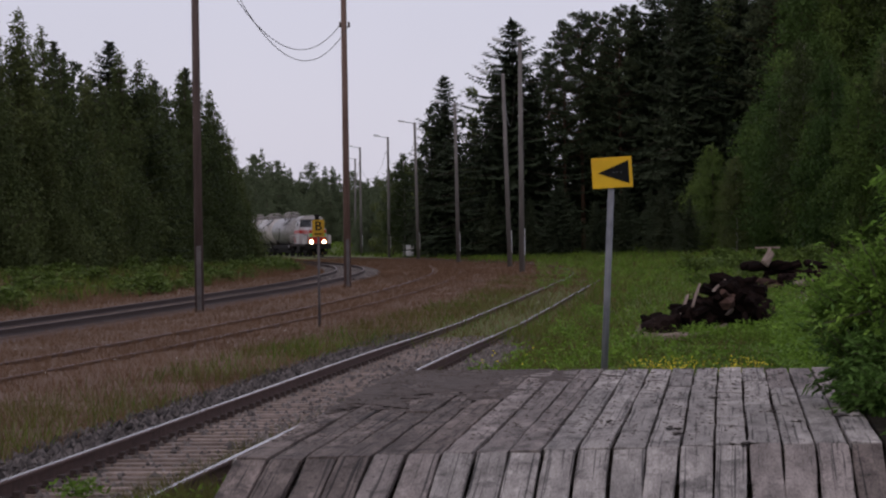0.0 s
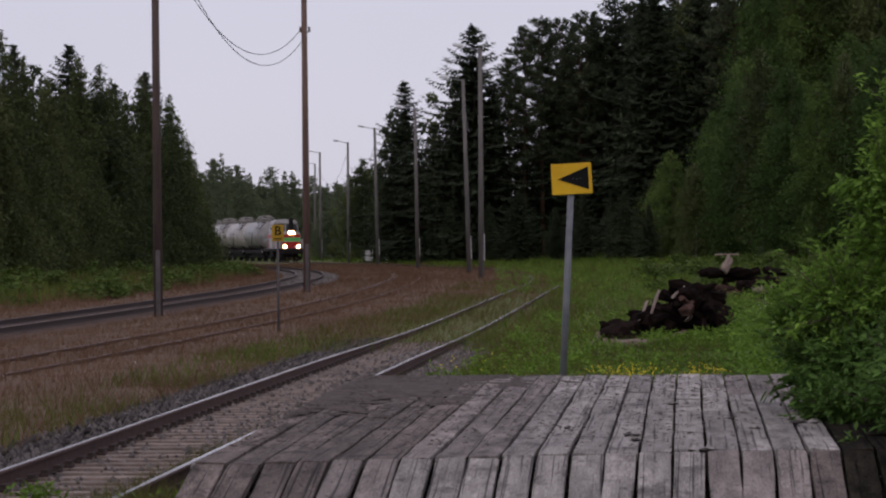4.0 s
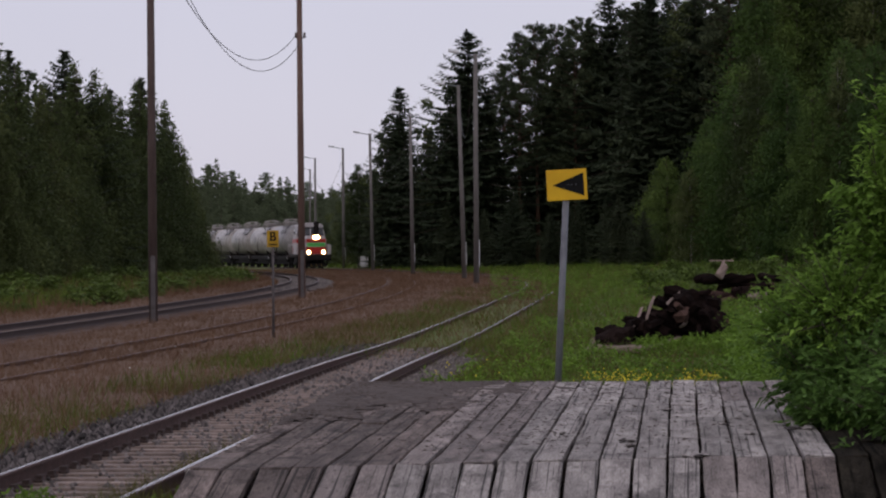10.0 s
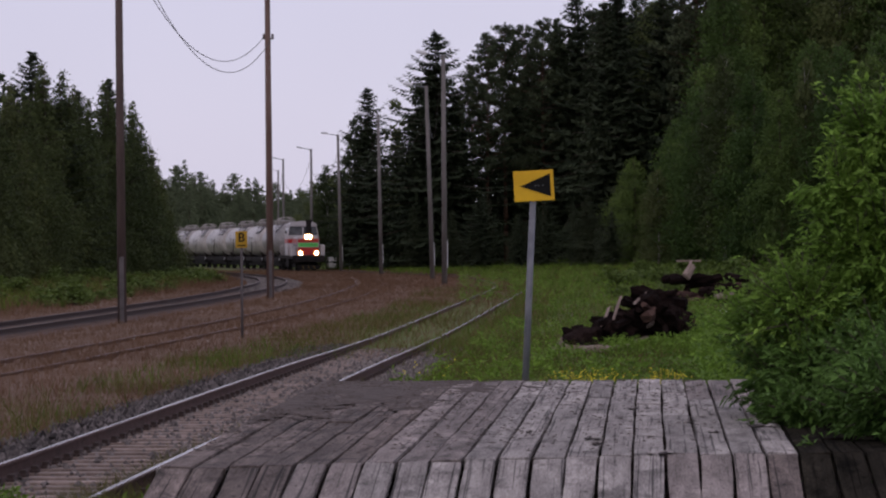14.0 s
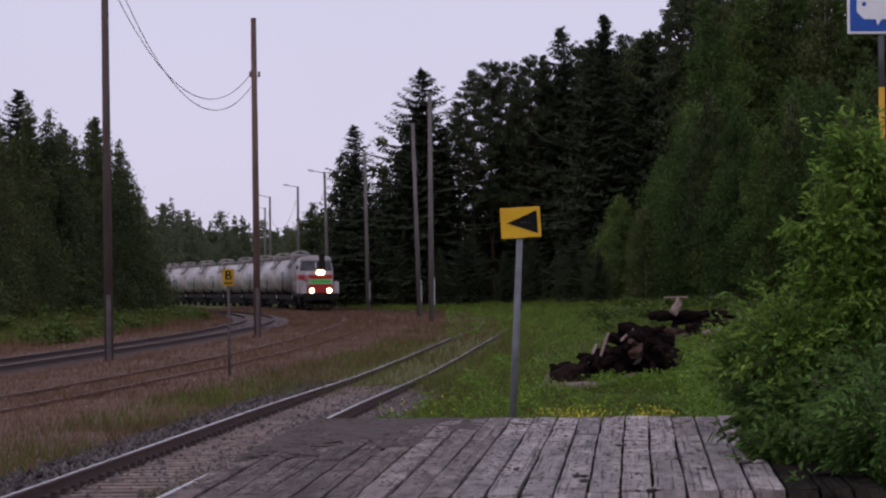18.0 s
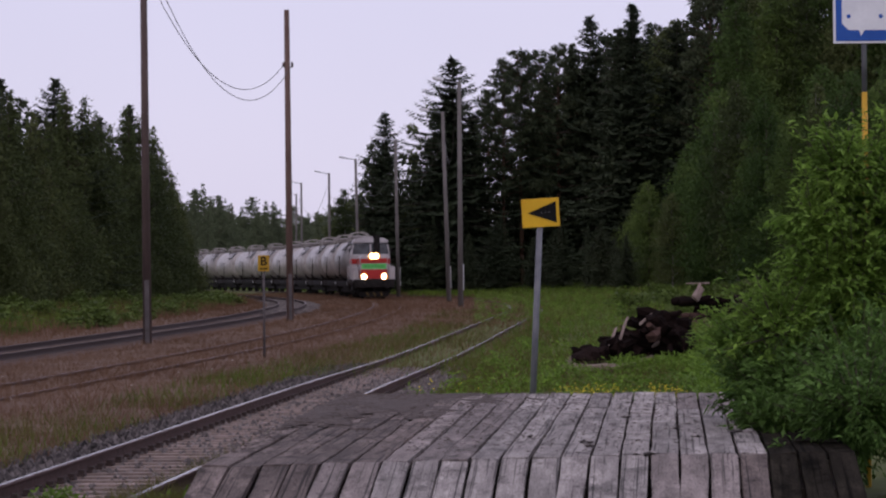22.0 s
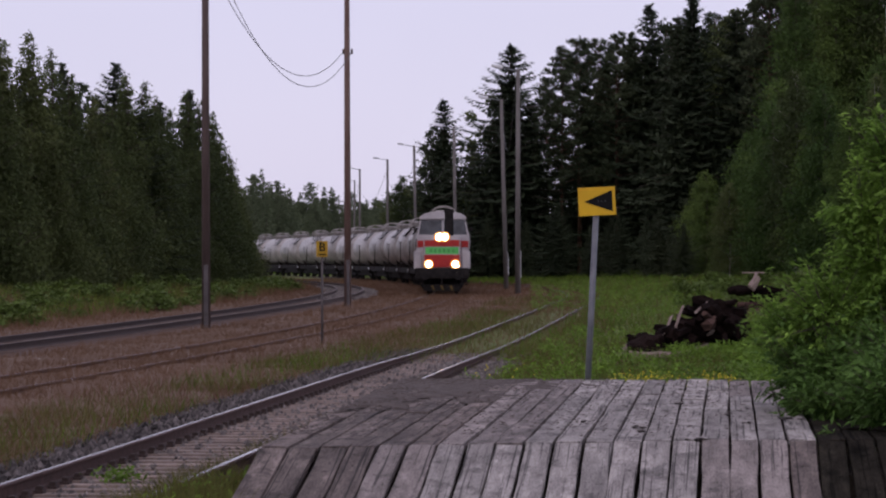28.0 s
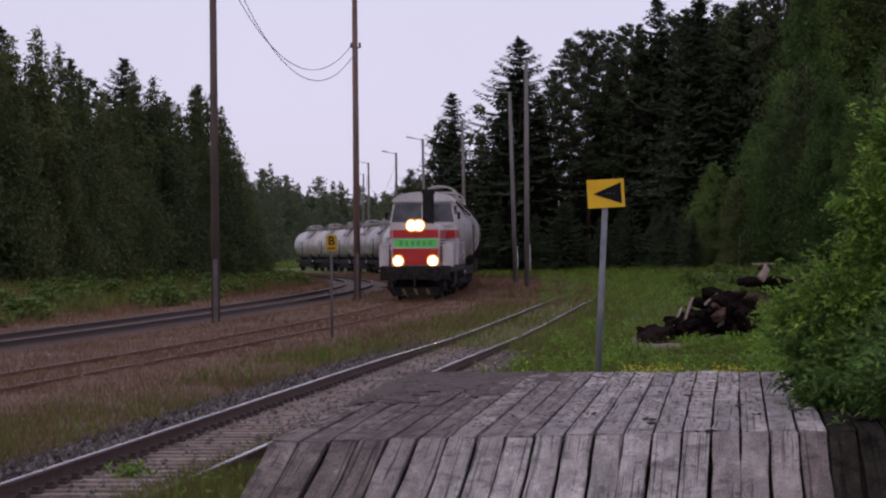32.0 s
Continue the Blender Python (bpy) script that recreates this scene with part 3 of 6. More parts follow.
def build_ballast():
    """Crushed stone between and beside the near rails and along the far curve."""
    rng = np.random.default_rng(5)
    n = 17000
    s = 22 + 48 * rng.random(n) ** 0.8
    d = rng.uniform(-0.7, 1.9, n)
    near_edge = rng.random(n) < 0.20 + 0.62 * np.clip((d + 0.1) / 0.8, 0, 1)
    s, d = s[near_edge], d[near_edge]
    pts = []
    for a, b in zip(s, d):
        p, h = NEAR_TRACK(a)
        pts.append((p.x + math.cos(h) * b, p.y - math.sin(h) * b, -0.195 + 0.3 * float(smooth01(60, 160, p.y)) - 0.06 * max(0.0, abs(b) - 1.5) + rng.uniform(-0.01, 0.03), rng.uniform(0.02, 0.045)))
    left = []
    for a, b in zip(22 + 50 * rng.random(9000) ** 0.8, -0.93 - 1.25 * rng.random(9000) ** 1.3):
        p, h = NEAR_TRACK(a)
        left.append((p.x + math.cos(h) * b, p.y - math.sin(h) * b, -0.195 + 0.3 * float(smooth01(60, 160, p.y)) - 0.08 * max(0.0, abs(b) - 1.5) + rng.uniform(-0.015, 0.05), rng.uniform(0.028, 0.060)))
    oct_v = np.array([(1, 0, 0), (-1, 0, 0), (0, 1, 0), (0, -1, 0), (0, 0, 1), (0, 0, -1)], float)
    oct_f = np.array([(0, 2, 4), (2, 1, 4), (1, 3, 4), (3, 0, 4), (2, 0, 5), (1, 2, 5), (3, 1, 5), (0, 3, 5)])
    verts, faces = [], []
    for i, (x, y, z, r) in enumerate(pts):
        v = oct_v * rng.uniform(0.6, 1.5, (6, 3)) * r
        a = rng.uniform(0, 6.28)
        rot = np.array([[math.cos(a), -math.sin(a), 0], [math.sin(a), math.cos(a), 0], [0, 0, 1]])
        verts.append(v @ rot.T + (x, y, z))
        faces.append(oct_f + 6 * i)
    ob = raw("ballast", np.concatenate(verts), np.concatenate(faces), M["gravel"])
    tagged(ob, "grey crushed stone ballast round the rails", "gravel", kind="stuff")
    verts, faces = [], []
    for i, (x, y, z, r) in enumerate(left):
        v = oct_v * rng.uniform(0.6, 1.4, (6, 3)) * r
        a = rng.uniform(0, 6.28)
        rot = np.array([[math.cos(a), -math.sin(a), 0], [math.sin(a), math.cos(a), 0], [0, 0, 1]])
        verts.append(v @ rot.T + (x, y, z))
        faces.append(oct_f + 6 * i)
    tagged(raw("shoulder_ballast", np.concatenate(verts), np.concatenate(faces), M["dark_gravel"]), "dark coarse ballast along the near rail's shoulder", "gravel", kind="stuff")
    stones = []
    for a, b in zip(rng.uniform(150, 262, 4200), rng.uniform(-1.5, 1.7, 4200)):
        p, h = LEFT_TRACK(a)
        stones.append((p.x + math.cos(h) * b, p.y - math.sin(h) * b, rail_z(p.x, p.y) - 0.19 + rng.uniform(0, 0.02)))
    verts, faces = [], []
    for i, c in enumerate(stones):
        verts.append(oct_v * rng.uniform(0.6, 1.5, (6, 3)) * 0.06 + c)
        faces.append(oct_f + 6 * i)
    tagged(raw("dark_ballast", np.concatenate(verts), np.concatenate(faces), M["gravel"]), "grey ballast along the far curve", "gravel", kind="stuff")
    # bed under the stones
    for where, s0, s1, d0, d1, dz, bed in ((NEAR_TRACK, 14, 66, -1.5, 1.6, 0.155, mat("fine_gravel", (0.085, 0.068, 0.058), (0.19, 0.158, 0.138), 5, 0.95, 0, 0.8, 40)), (LEFT_TRACK, 60, 262, -0.95, 0.95, 0.150, mat("sooty_gravel", (0.075, 0.049, 0.039), (0.135, 0.092, 0.074), 3, 0.95, 0, 0.8, 40))):
        v, f = [], []
        ss = np.arange(s0, s1, 1.0)
        for s_ in ss:
            p, h = where(float(s_))
            z0 = rail_z(p.x, p.y) - 0.365 + dz
            for d_, k in ((d0 - 0.5, -0.12), (d0, 0.0), (d1, 0.0), (d1 + 0.5, -0.12)):
                v.append((p.x + math.cos(h) * d_, p.y - math.sin(h) * d_, z0 + k + rng.uniform(-0.008, 0.008)))
        for i in range(len(ss) - 1):
            for j in range(3):
                f.append((4 * i + j, 4 * i + j + 1, 4 * i + j + 5, 4 * i + j + 4))
        tagged(raw("ballast_bed", v, f, bed), "fine grey gravel bed of the track", "gravel", kind="structure")


build_ballast()


# ---------------------------------------------------------------- grass and herbs
def blades(name, label, pts, height, width, material, seed, lean=0.35, kind_word="grass"):
    """Many single blades: pts are rows of x, y; taller or lower by chance."""
    rng = np.random.default_rng(seed)
    n = len(pts)
    z = ground_z(pts[:, 0], pts[:, 1])
    a = rng.uniform(0, 6.283, n)
    h = height * rng.uniform(0.5, 1.25, n)
    w = width * rng.uniform(0.6, 1.4, n) * (0.6 + pts[:, 1] / 70)
    dx, dy = np.cos(a) * w, np.sin(a) * w
    tip = rng.normal(0, lean, (n, 2)) * h[:, None]
    v = np.empty((n, 3, 3))
    v[:, 0] = np.stack([pts[:, 0] - dx, pts[:, 1] - dy, z - 0.03], 1)
    v[:, 1] = np.stack([pts[:, 0] + dx, pts[:, 1] + dy, z - 0.03], 1)
    v[:, 2] = np.stack([pts[:, 0] + tip[:, 0], pts[:, 1] + tip[:, 1], z + h], 1)
    f = np.arange(3 * n).reshape(n, 3)
    return tagged(raw(name, v.reshape(-1, 3), f, material), label, kind_word, kind="stuff")


def scatter(n, d0, d1, y0, y1, seed, patch=0.0, keep=None):
    """Places between two distances sideways from the middle track and two distances ahead, denser near."""
    rng = np.random.default_rng(seed)
    y = y0 * (y1 / y0) ** rng.random(n)
    d = rng.uniform(d0, d1, n)
    x = d + middle_x(y)
    ok = np.ones(n, bool)
    if patch:
        ok &= np.array([noise.noise(Vector((a * 0.25, b * 0.12, seed))) for a, b in zip(x, y)]) > rng.uniform(-0.5, 0.5, n) * 0.95 + patch
    if keep is not None:
        ok &= keep(x, y, d, rng)
    return np.stack([x[ok], y[ok]], 1)


def off_rails(x, y, d, rng):
    q = x - SLOPE * y
    ok = ~((q > -7.15) & (q < -3.4) & (y < 63))
    ok &= ~((q > -3.6) & (q < 3.2) & (y > 19) & (y < 36.2))
    ok &= ~(np.abs(x - left_x(y)) < 1.6)
    ok &= ~((np.abs(d + 0.8) < 0.16) & (rng.random(len(d)) < 0.85))
    ok &= ~((np.abs(q + 5.3) < 1.3) & (y < 115) & (rng.random(len(d)) < 0.6))
    ok &= ~((x > 4.0) & (x < 8.2) & (y > 65.6) & (y < 69.5))
    ok &= ~((x > 9.5) & (x < 15) & (y > 106) & (y < 112))
    return ok


blades("brown_grass", "brown dry hair grass between the tracks", scatter(240000, -13, 9.0, 24, 300, 11, keep=off_rails), 0.17, 0.0036, M["brown_grass"], 12, 0.6)
blades("green_tufts", "green grass tufts among the brown", scatter(50000, 3.0, 9.4, 22, 150, 13, patch=0.2, keep=off_rails), 0.24, 0.006, M["tuft"], 14, 0.5)
blades("fresh_tufts", "fresh green tufts near the rails", scatter(16000, 3.4, 6.6, 26, 110, 63, patch=0.26, keep=off_rails), 0.27, 0.006, M["green_grass"], 64, 0.5)
blades("green_grass", "green meadow grass beside the ramp", scatter(100000, 7.4, 38, 36.4, 290, 15, keep=off_rails), 0.34, 0.007, M["green_grass"], 16, 0.55)
blades("track_weeds", "low weeds along the near rails", scatter(6000, 7.7, 8.5, 15, 60, 17, patch=0.14), 0.2, 0.005, M["tuft"], 18, 0.5)
foot = np.random.default_rng(70)
foot_y = foot.uniform(15, 25.5, 9000)
blades("foot_grass", "rough grass at the foot of the ramp", np.stack([SLOPE * foot_y + foot.uniform(-4.45, -3.55, 9000), foot_y], 1), 0.36, 0.008, M["tuft"], 71, 0.5)
blades("verge_dull_grass", "dull green grass along the verge", scatter(18000, -30, -9.4, 85, 300, 74, patch=-0.1), 0.48, 0.010, M["tuft"], 75, 0.5)
blades("verge_brown_grass", "brown dry grass among the verge's green", scatter(26000, -24, -8.6, 85, 300, 72, patch=-0.05, keep=off_rails), 0.42, 0.008, M["brown_grass"], 73, 0.5)
blades("pale_stems", "pale seed stems standing in the meadow", scatter(16000, 7.6, 38, 36.4, 250, 65, keep=off_rails), 0.46, 0.004, M["brown_grass"], 66, 0.45)
blades("dull_grass", "dull green grass at the far end of the ramp", scatter(15000, 7.6, 13.0, 36.4, 75, 67, patch=-0.1, keep=off_rails), 0.32, 0.006, M["tuft"], 68, 0.5)
blades("distant_grass", "green grass where the tracks bend away", scatter(26000, 3.5, 70, 230, 620, 29), 0.45, 0.012, M["green_grass"], 30)
blades("verge_grass", "green grass at the foot of the woods", scatter(30000, -36, -10.2, 85, 330, 19, patch=-0.15), 0.5, 0.012, M["green_grass"], 20)


# ---------------------------------------------------------------- trees
def leaf_cloud(centres, radii, n, size, seed, long=2.2, droop=0.0):
    """Small pointed leaves through several egg-shaped clumps, thicker towards their skins."""
    rng = np.random.default_rng(seed)
    centres, radii = np.asarray(centres, float), np.asarray(radii, float)
    wgt = radii.prod(1) ** (2 / 3)
    which = rng.choice(len(centres), n, p=wgt / wgt.sum())
    d = rng.normal(size=(n, 3))
    d /= np.linalg.norm(d, axis=1)[:, None]
    c = centres[which] + d * radii[which] * (rng.random(n) ** 0.45)[:, None]
    a = rng.normal(size=(n, 3))
    a[:, 2] -= droop
    a /= np.linalg.norm(a, axis=1)[:, None]
    b = np.cross(a, rng.normal(size=(n, 3)))
    b /= np.linalg.norm(b, axis=1)[:, None]
    s = size * rng.uniform(0.6, 1.4, n)[:, None]
    v = np.empty((n, 4, 3))
    v[:, 0], v[:, 2] = c - a * s * long / 2, c + a * s * long / 2
    v[:, 1], v[:, 3] = c + b * s / 2, c - b * s / 2
    return v.reshape(-1, 3), np.arange(4 * n).reshape(n, 4)


def trunk_mesh(name, h, r, material, parent, limbs=(), bend=0.0):
    bm = B()
    steps = 7
    prev = Vector((0, 0, -0.3))
    for i in range(1, steps + 1):
        q = i / steps
        nxt = Vector((bend * math.sin(q * 3), bend * math.cos(q * 2.3) - bend, h * q))
        rod(bm, prev, nxt, r * (1 - (i - 1) / steps) + 0.02, r * (1 - q) + 0.02, 8)
        prev = nxt
    for a, b, rr in limbs:
        rod(bm, a, b, rr, rr * 0.3, 5)
    return part(name, bm, material, parent, smooth=True)


def spruce_tree(seed, h=18.0, spread=3.9):
    """A spruce: whorls of long branches that sag and lift their tips, with hanging twigs and gaps between."""
    rng = np.random.default_rng(seed)
    th = empty("spruce_tree")
    limbs, vs, fs = [], [], []
    k = 0
    z = h * 0.04
    while z < h * 0.985:
        q = z / h
        r = spread * min(1.0, (1 - q) / 0.62) ** 0.9 * rng.uniform(0.84, 1.12) + 0.06
        n = int(8 + 3 * (1 - q))
        a0 = rng.uniform(0, 6.28)
        for i in range(n):
            a = a0 + 6.283 * i / n + rng.normal(0, 0.2)
            rr = r * (rng.uniform(0.62, 1.12) if rng.random() < 0.8 else rng.uniform(0.3, 0.6))
            ux, uy = math.cos(a), math.sin(a)
            drop = rr * (0.62 - 0.85 * q) * rng.uniform(0.75, 1.2)
            lift = rr * 0.22
            zz = z + rng.normal(0, 0.10)
            limbs.append(((0, 0, zz), (ux * rr * 0.8, uy * rr * 0.8, zz - drop * 0.62 + lift * 0.3), 0.03))
            m = max(4, int(rr * 5.0))
            for j in range(m):
                t = (j + 0.6) / m
                px, py, pz = ux * rr * t, uy * rr * t, zz - drop * t + lift * t ** 3
                w = (0.12 + 0.50 * (1 - t)) * min(1.0, 0.35 + rr / 2.6)
                for sgn in (-1, 1):
                    ex = px + (-uy * sgn * w) + ux * 0.24
                    ey = py + (ux * sgn * w) + uy * 0.24
                    ez = pz - rng.uniform(0.0, 0.20)
                    vs += [(px - ux * 0.11, py - uy * 0.11, pz + 0.03), (px + ux * 0.13, py + uy * 0.13, pz - 0.03), (ex, ey, ez)]
                    fs.append((k, k + 1, k + 2))
                    k += 3
                hang = rng.uniform(0.14, 0.50) * (0.35 + 0.65 * (1 - t))
                vs += [(px - ux * 0.11, py - uy * 0.11, pz), (px + ux * 0.11, py + uy * 0.11, pz), (px + ux * 0.10 + rng.normal(0, 0.05), py + uy * 0.10 + rng.normal(0, 0.05), pz - hang)]
                fs.append((k, k + 1, k + 2))
                k += 3
            tx, ty, tz = ux * rr, uy * rr, zz - drop + lift
            vs += [(tx - ux * 0.2 - uy * 0.05, ty - uy * 0.2 + ux * 0.05, tz - 0.02), (tx - ux * 0.2 + uy * 0.05, ty - uy * 0.2 - ux * 0.05, tz - 0.06), (tx + ux * 0.22, ty + uy * 0.22, tz + 0.10)]
            fs.append((k, k + 1, k + 2))
            k += 3
        z += rng.uniform(0.36, 0.56) * (1.1 - 0.35 * q)
    # the close inner crown round the trunk
    cs = [(0, 0, h * q) for q in np.linspace(0.05, 0.80, 26)]
    rs = [(max(0.16, spread * 0.48 * min(1.0, (1 - q) / 0.6)), max(0.16, spread * 0.48 * min(1.0, (1 - q) / 0.6)), 0.6) for q in np.linspace(0.05, 0.80, 26)]
    v2, f2 = leaf_cloud(cs, rs, 2600, 0.20, seed + 5, long=2.2, droop=0.9)
    trunk_mesh("trunk", h * 0.995, 0.17, M["bark"], th, limbs[::3])
    tri = np.concatenate([f2[:, :3], f2[:, [0, 2, 3]]]) + k
    raw("crown", np.concatenate([np.array(vs), v2]), np.concatenate([np.array(fs), tri]), M["spruce"], th)
    return th


def pine_tree(seed, h=20.0):
    """A pine: a bare lower trunk and a tapering crown of many small needle tufts at the branch ends."""
    rng = np.random.default_rng(seed)
    th = empty("pine_tree")
    limbs, cs, rs = [], [], []
    for i in range(88):
        q = 0.38 + 0.60 * (i / 88) ** 0.9
        a = i * 2.4 + rng.normal(0, 0.4)
        r = 2.9 * min(1.0, (1.01 - q) / 0.36) ** 0.75 * rng.uniform(0.45, 1.12) + 0.08
        z = h * q
        e = (math.cos(a) * r, math.sin(a) * r, z + 0.18 * r + (0.25 if q > 0.8 else 0.0))
        limbs.append(((0, 0, z - 0.25), e, 0.04))
        for f in (0.5, 0.78, 1.0):
            cs.append((e[0] * f + rng.normal(0, 0.12), e[1] * f + rng.normal(0, 0.12), z + (e[2] - z) * f + rng.normal(0, 0.08)))
            w = rng.uniform(0.32, 0.58) * (0.55 + 0.45 * min(1.0, r / 1.6))
            rs.append((w, w, w * 0.62))
    cs.append((0, 0, h * 0.985))
    rs.append((0.14, 0.14, 0.4))
    trunk_mesh("trunk", h * 0.98, 0.19, M["pine_bark"], th, limbs, 0.15)
    v, f = leaf_cloud(cs, rs, 11000, 0.085, seed + 1, long=3.6, droop=-0.5)
    raw("crown", v, f, M["pine"], th)
    return th


def leafy_tree(seed, h=12.0, spread=2.4, material="birch", bark="birch_bark", name="birch_tree", n=17000, low=0.06, size=0.115, cone=False, rise=0.45, branches=230):
    """A leafy tree: some two hundred branches, each hung with small pointed sprays of leaves."""
    rng = np.random.default_rng(seed)
    th = empty(name)
    k = branches
    q = low + (0.985 - low) * rng.random(k) ** (1.15 if cone else 0.9)
    if cone:
        reach = (1.0 - q) ** 0.9 + 0.015
    else:
        reach = np.sin(np.clip((1.02 - q) / (1.02 - low) * 1.3, 0, 1) * 1.5708) ** 0.8
    lump = np.array([1 + 0.35 * noise.noise(Vector((a * 6, seed, 0))) for a in q])
    ln = spread * reach * lump * rng.uniform(0.6, 1.12, k)
    az = rng.uniform(0, 6.283, k)
    lobe = 1 + 0.22 * np.sin(az * 3 + seed) * np.sin(q * 17 + seed)
    ln = ln * lobe
    wgt = (ln + 0.05) ** 1.4
    b = rng.choice(k, n, p=wgt / wgt.sum())
    t = rng.random(n) ** 0.62
    r = ln[b] * t
    up = rise * (1.0 - 0.55 * q[b])
    c = np.stack([np.cos(az[b]) * r, np.sin(az[b]) * r, h * q[b] + up * r - 0.22 * r * t * ln[b] / max(spread, 0.1) * 2], 1)
    c += rng.normal(size=(n, 3)) * (0.07 + 0.075 * ln[b] * (0.4 + t))[:, None]
    a = np.stack([np.cos(az[b]) * 0.7, np.sin(az[b]) * 0.7, np.full(n, -0.45)], 1) + rng.normal(size=(n, 3)) * 0.7
    a /= np.linalg.norm(a, axis=1)[:, None]
    w = np.cross(a, rng.normal(size=(n, 3)))
    w /= np.linalg.norm(w, axis=1)[:, None]
    sz = size * rng.uniform(0.6, 1.5, n)[:, None]
    v = np.stack([c - a * sz * 0.5 - w * sz * 0.42, c - a * sz * 0.5 + w * sz * 0.42, c + a * sz * 1.25], 1).reshape(-1, 3)
    limbs = [((0, 0, max(0.2, h * q[i] - 0.2 * ln[i])), (math.cos(az[i]) * ln[i] * 0.8, math.sin(az[i]) * ln[i] * 0.8, h * q[i] + rise * 0.5 * ln[i]), 0.03) for i in range(0, k, 5)]
    trunk_mesh("trunk", h * 0.96, 0.12, M[bark], th, limbs, 0.15)
    raw("crown", v, np.arange(3 * n).reshape(n, 3), M[material], th)
    return th


def shrub(seed, h=1.6, spread=1.1, material="shrub_leaf", n=700, size=0.13):
    rng = np.random.default_rng(seed)
    th = empty("shrub")
    cs, rs, bm = [], [], B()
    for i in range(16):
        a, r = rng.uniform(0, 6.28), spread * rng.random() ** 0.6
        z = h * rng.uniform(0.25, 0.9) * (1.15 - 0.5 * r / spread)
        cs.append((math.cos(a) * r, math.sin(a) * r, z))
        s = rng.uniform(0.25, 0.5) * h / 1.5
        rs.append((s, s, s))
        rod(bm, (math.cos(a) * 0.1, math.sin(a) * 0.1, -0.2), cs[-1], 0.02, 0.006, 5)
    part("branchwork", bm, M["bark"], th)
    v, f = leaf_cloud(cs, rs, n, size, seed + 3, long=2.0)
    raw("foliage", v, f, M[material], th)
    return th


def back_tree(seed, h=16.0, spread=3.4, cone=True, material="spruce"):
    """A tree deep in the wood: a coarse, close crown."""
    rng = np.random.default_rng(seed)
    th = empty("wood_tree")
    cs, rs = [], []
    for i in range(30):
        q = 0.06 + 0.92 * i / 30
        r = spread * ((1 - q) ** 0.8 if cone else math.sin((1 - q) ** 0.6 * 2.2)) * rng.uniform(0.5, 1.0)
        a = i * 2.4
        cs.append((math.cos(a) * r, math.sin(a) * r, h * q))
        k = 0.5 + 0.32 * spread * (1 - q)
        rs.append((k, k, k * 0.8))
    trunk_mesh("trunk", h * 0.95, 0.16, M["bark"], th)
    v, f = leaf_cloud(cs, rs, 2600, 0.25, seed + 1, long=1.9, droop=0.8)
    raw("crown", v, f, M[material], th)
    return th


KINDS = {
    "back": ([back_tree(71), back_tree(72, 16, 2.8), back_tree(73, 16, 3.6, False, "birch")], 16.0, "dark tree standing deep in the wood", "tree", "trees of the woods"),
    "spruce": ([spruce_tree(21, 18, 3.9), spruce_tree(22, 18, 3.3), spruce_tree(23, 18, 5.8)], 18.0, "dark green spruce with drooping branches", "spruce", "trees of the woods"),
    "pine": ([pine_tree(31), pine_tree(32), pine_tree(33)], 20.0, "tall dark pine with a reddish bare trunk", "pine", "trees of the woods"),
    "birch": ([leafy_tree(41), leafy_tree(42, 12, 2.1), leafy_tree(43, 12, 2.9)], 12.0, "leafy dark green birch at the wood's edge", "birch", "trees of the woods"),
    "alder": ([leafy_tree(51, 12, 3.0, "alder", "bark", "alder_tree", 18000, 0.03, 0.125), leafy_tree(52, 12, 3.6, "alder", "bark", "alder_tree", 18000, 0.03, 0.125)], 12.0, "bushy fresh green alder at the wood's edge", "alder", "trees of the woods"),
    "edge": ([leafy_tree(44, 12, 3.2, "birch", "bark", "edge_tree", 26000, 0.02, 0.105, True, 0.3, 620), leafy_tree(45, 12, 2.7, "birch", "bark", "edge_tree", 26000, 0.02, 0.105, True, 0.3, 620), leafy_tree(46, 12, 3.7, "birch", "bark", "edge_tree", 26000, 0.02, 0.105, True, 0.3, 620)], 12.0, "dense pointed olive green tree at the wood's edge", "tree", "trees of the woods"),
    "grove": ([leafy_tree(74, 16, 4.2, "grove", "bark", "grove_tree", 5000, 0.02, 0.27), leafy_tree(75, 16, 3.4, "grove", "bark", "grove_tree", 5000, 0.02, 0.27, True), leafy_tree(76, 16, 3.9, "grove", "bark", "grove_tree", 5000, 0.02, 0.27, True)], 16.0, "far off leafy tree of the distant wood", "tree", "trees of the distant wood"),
    "tall": ([leafy_tree(54, 27, 4.3, "alder", "bark", "tall_tree", 30000, 0.05, 0.16, False, 0.4, 420), leafy_tree(55, 27, 3.6, "birch", "birch_bark", "tall_tree", 30000, 0.05, 0.15, False, 0.4, 420)], 27.0, "tall leafy tree in the high wood", "tree", "trees of the woods"),
    "shrub": ([shrub(61), shrub(62, 1.6, 1.4), shrub(63, 1.6, 0.9)], 1.6, "low light green shrub in the grass", "shrub", "shrubs of the verge"),
}
USED = {}


def plant(kind, x, y, h, wide=1.0):
    """Sets a tree of a kind at x, y with the height h."""
    models, h0, label, cat, group = KINDS[kind]
    i = USED.get(kind, 0)
    USED[kind] = i + 1
    model = models[i % len(models)]
    k = h / h0
    m = Matrix.Translation((x, y, gz(x, y) - 0.05)) @ pose(0, 0, 0, 0, 0, (i * 137.5) % 360)
    ob = model if i < len(models) else copy_thing(model, m)
    ob.matrix_basis = m @ Matrix.Diagonal((k * wide, k * wide, k, 1))
    tagged(ob, label, cat, group)
    return ob


rt = random.Random(77)
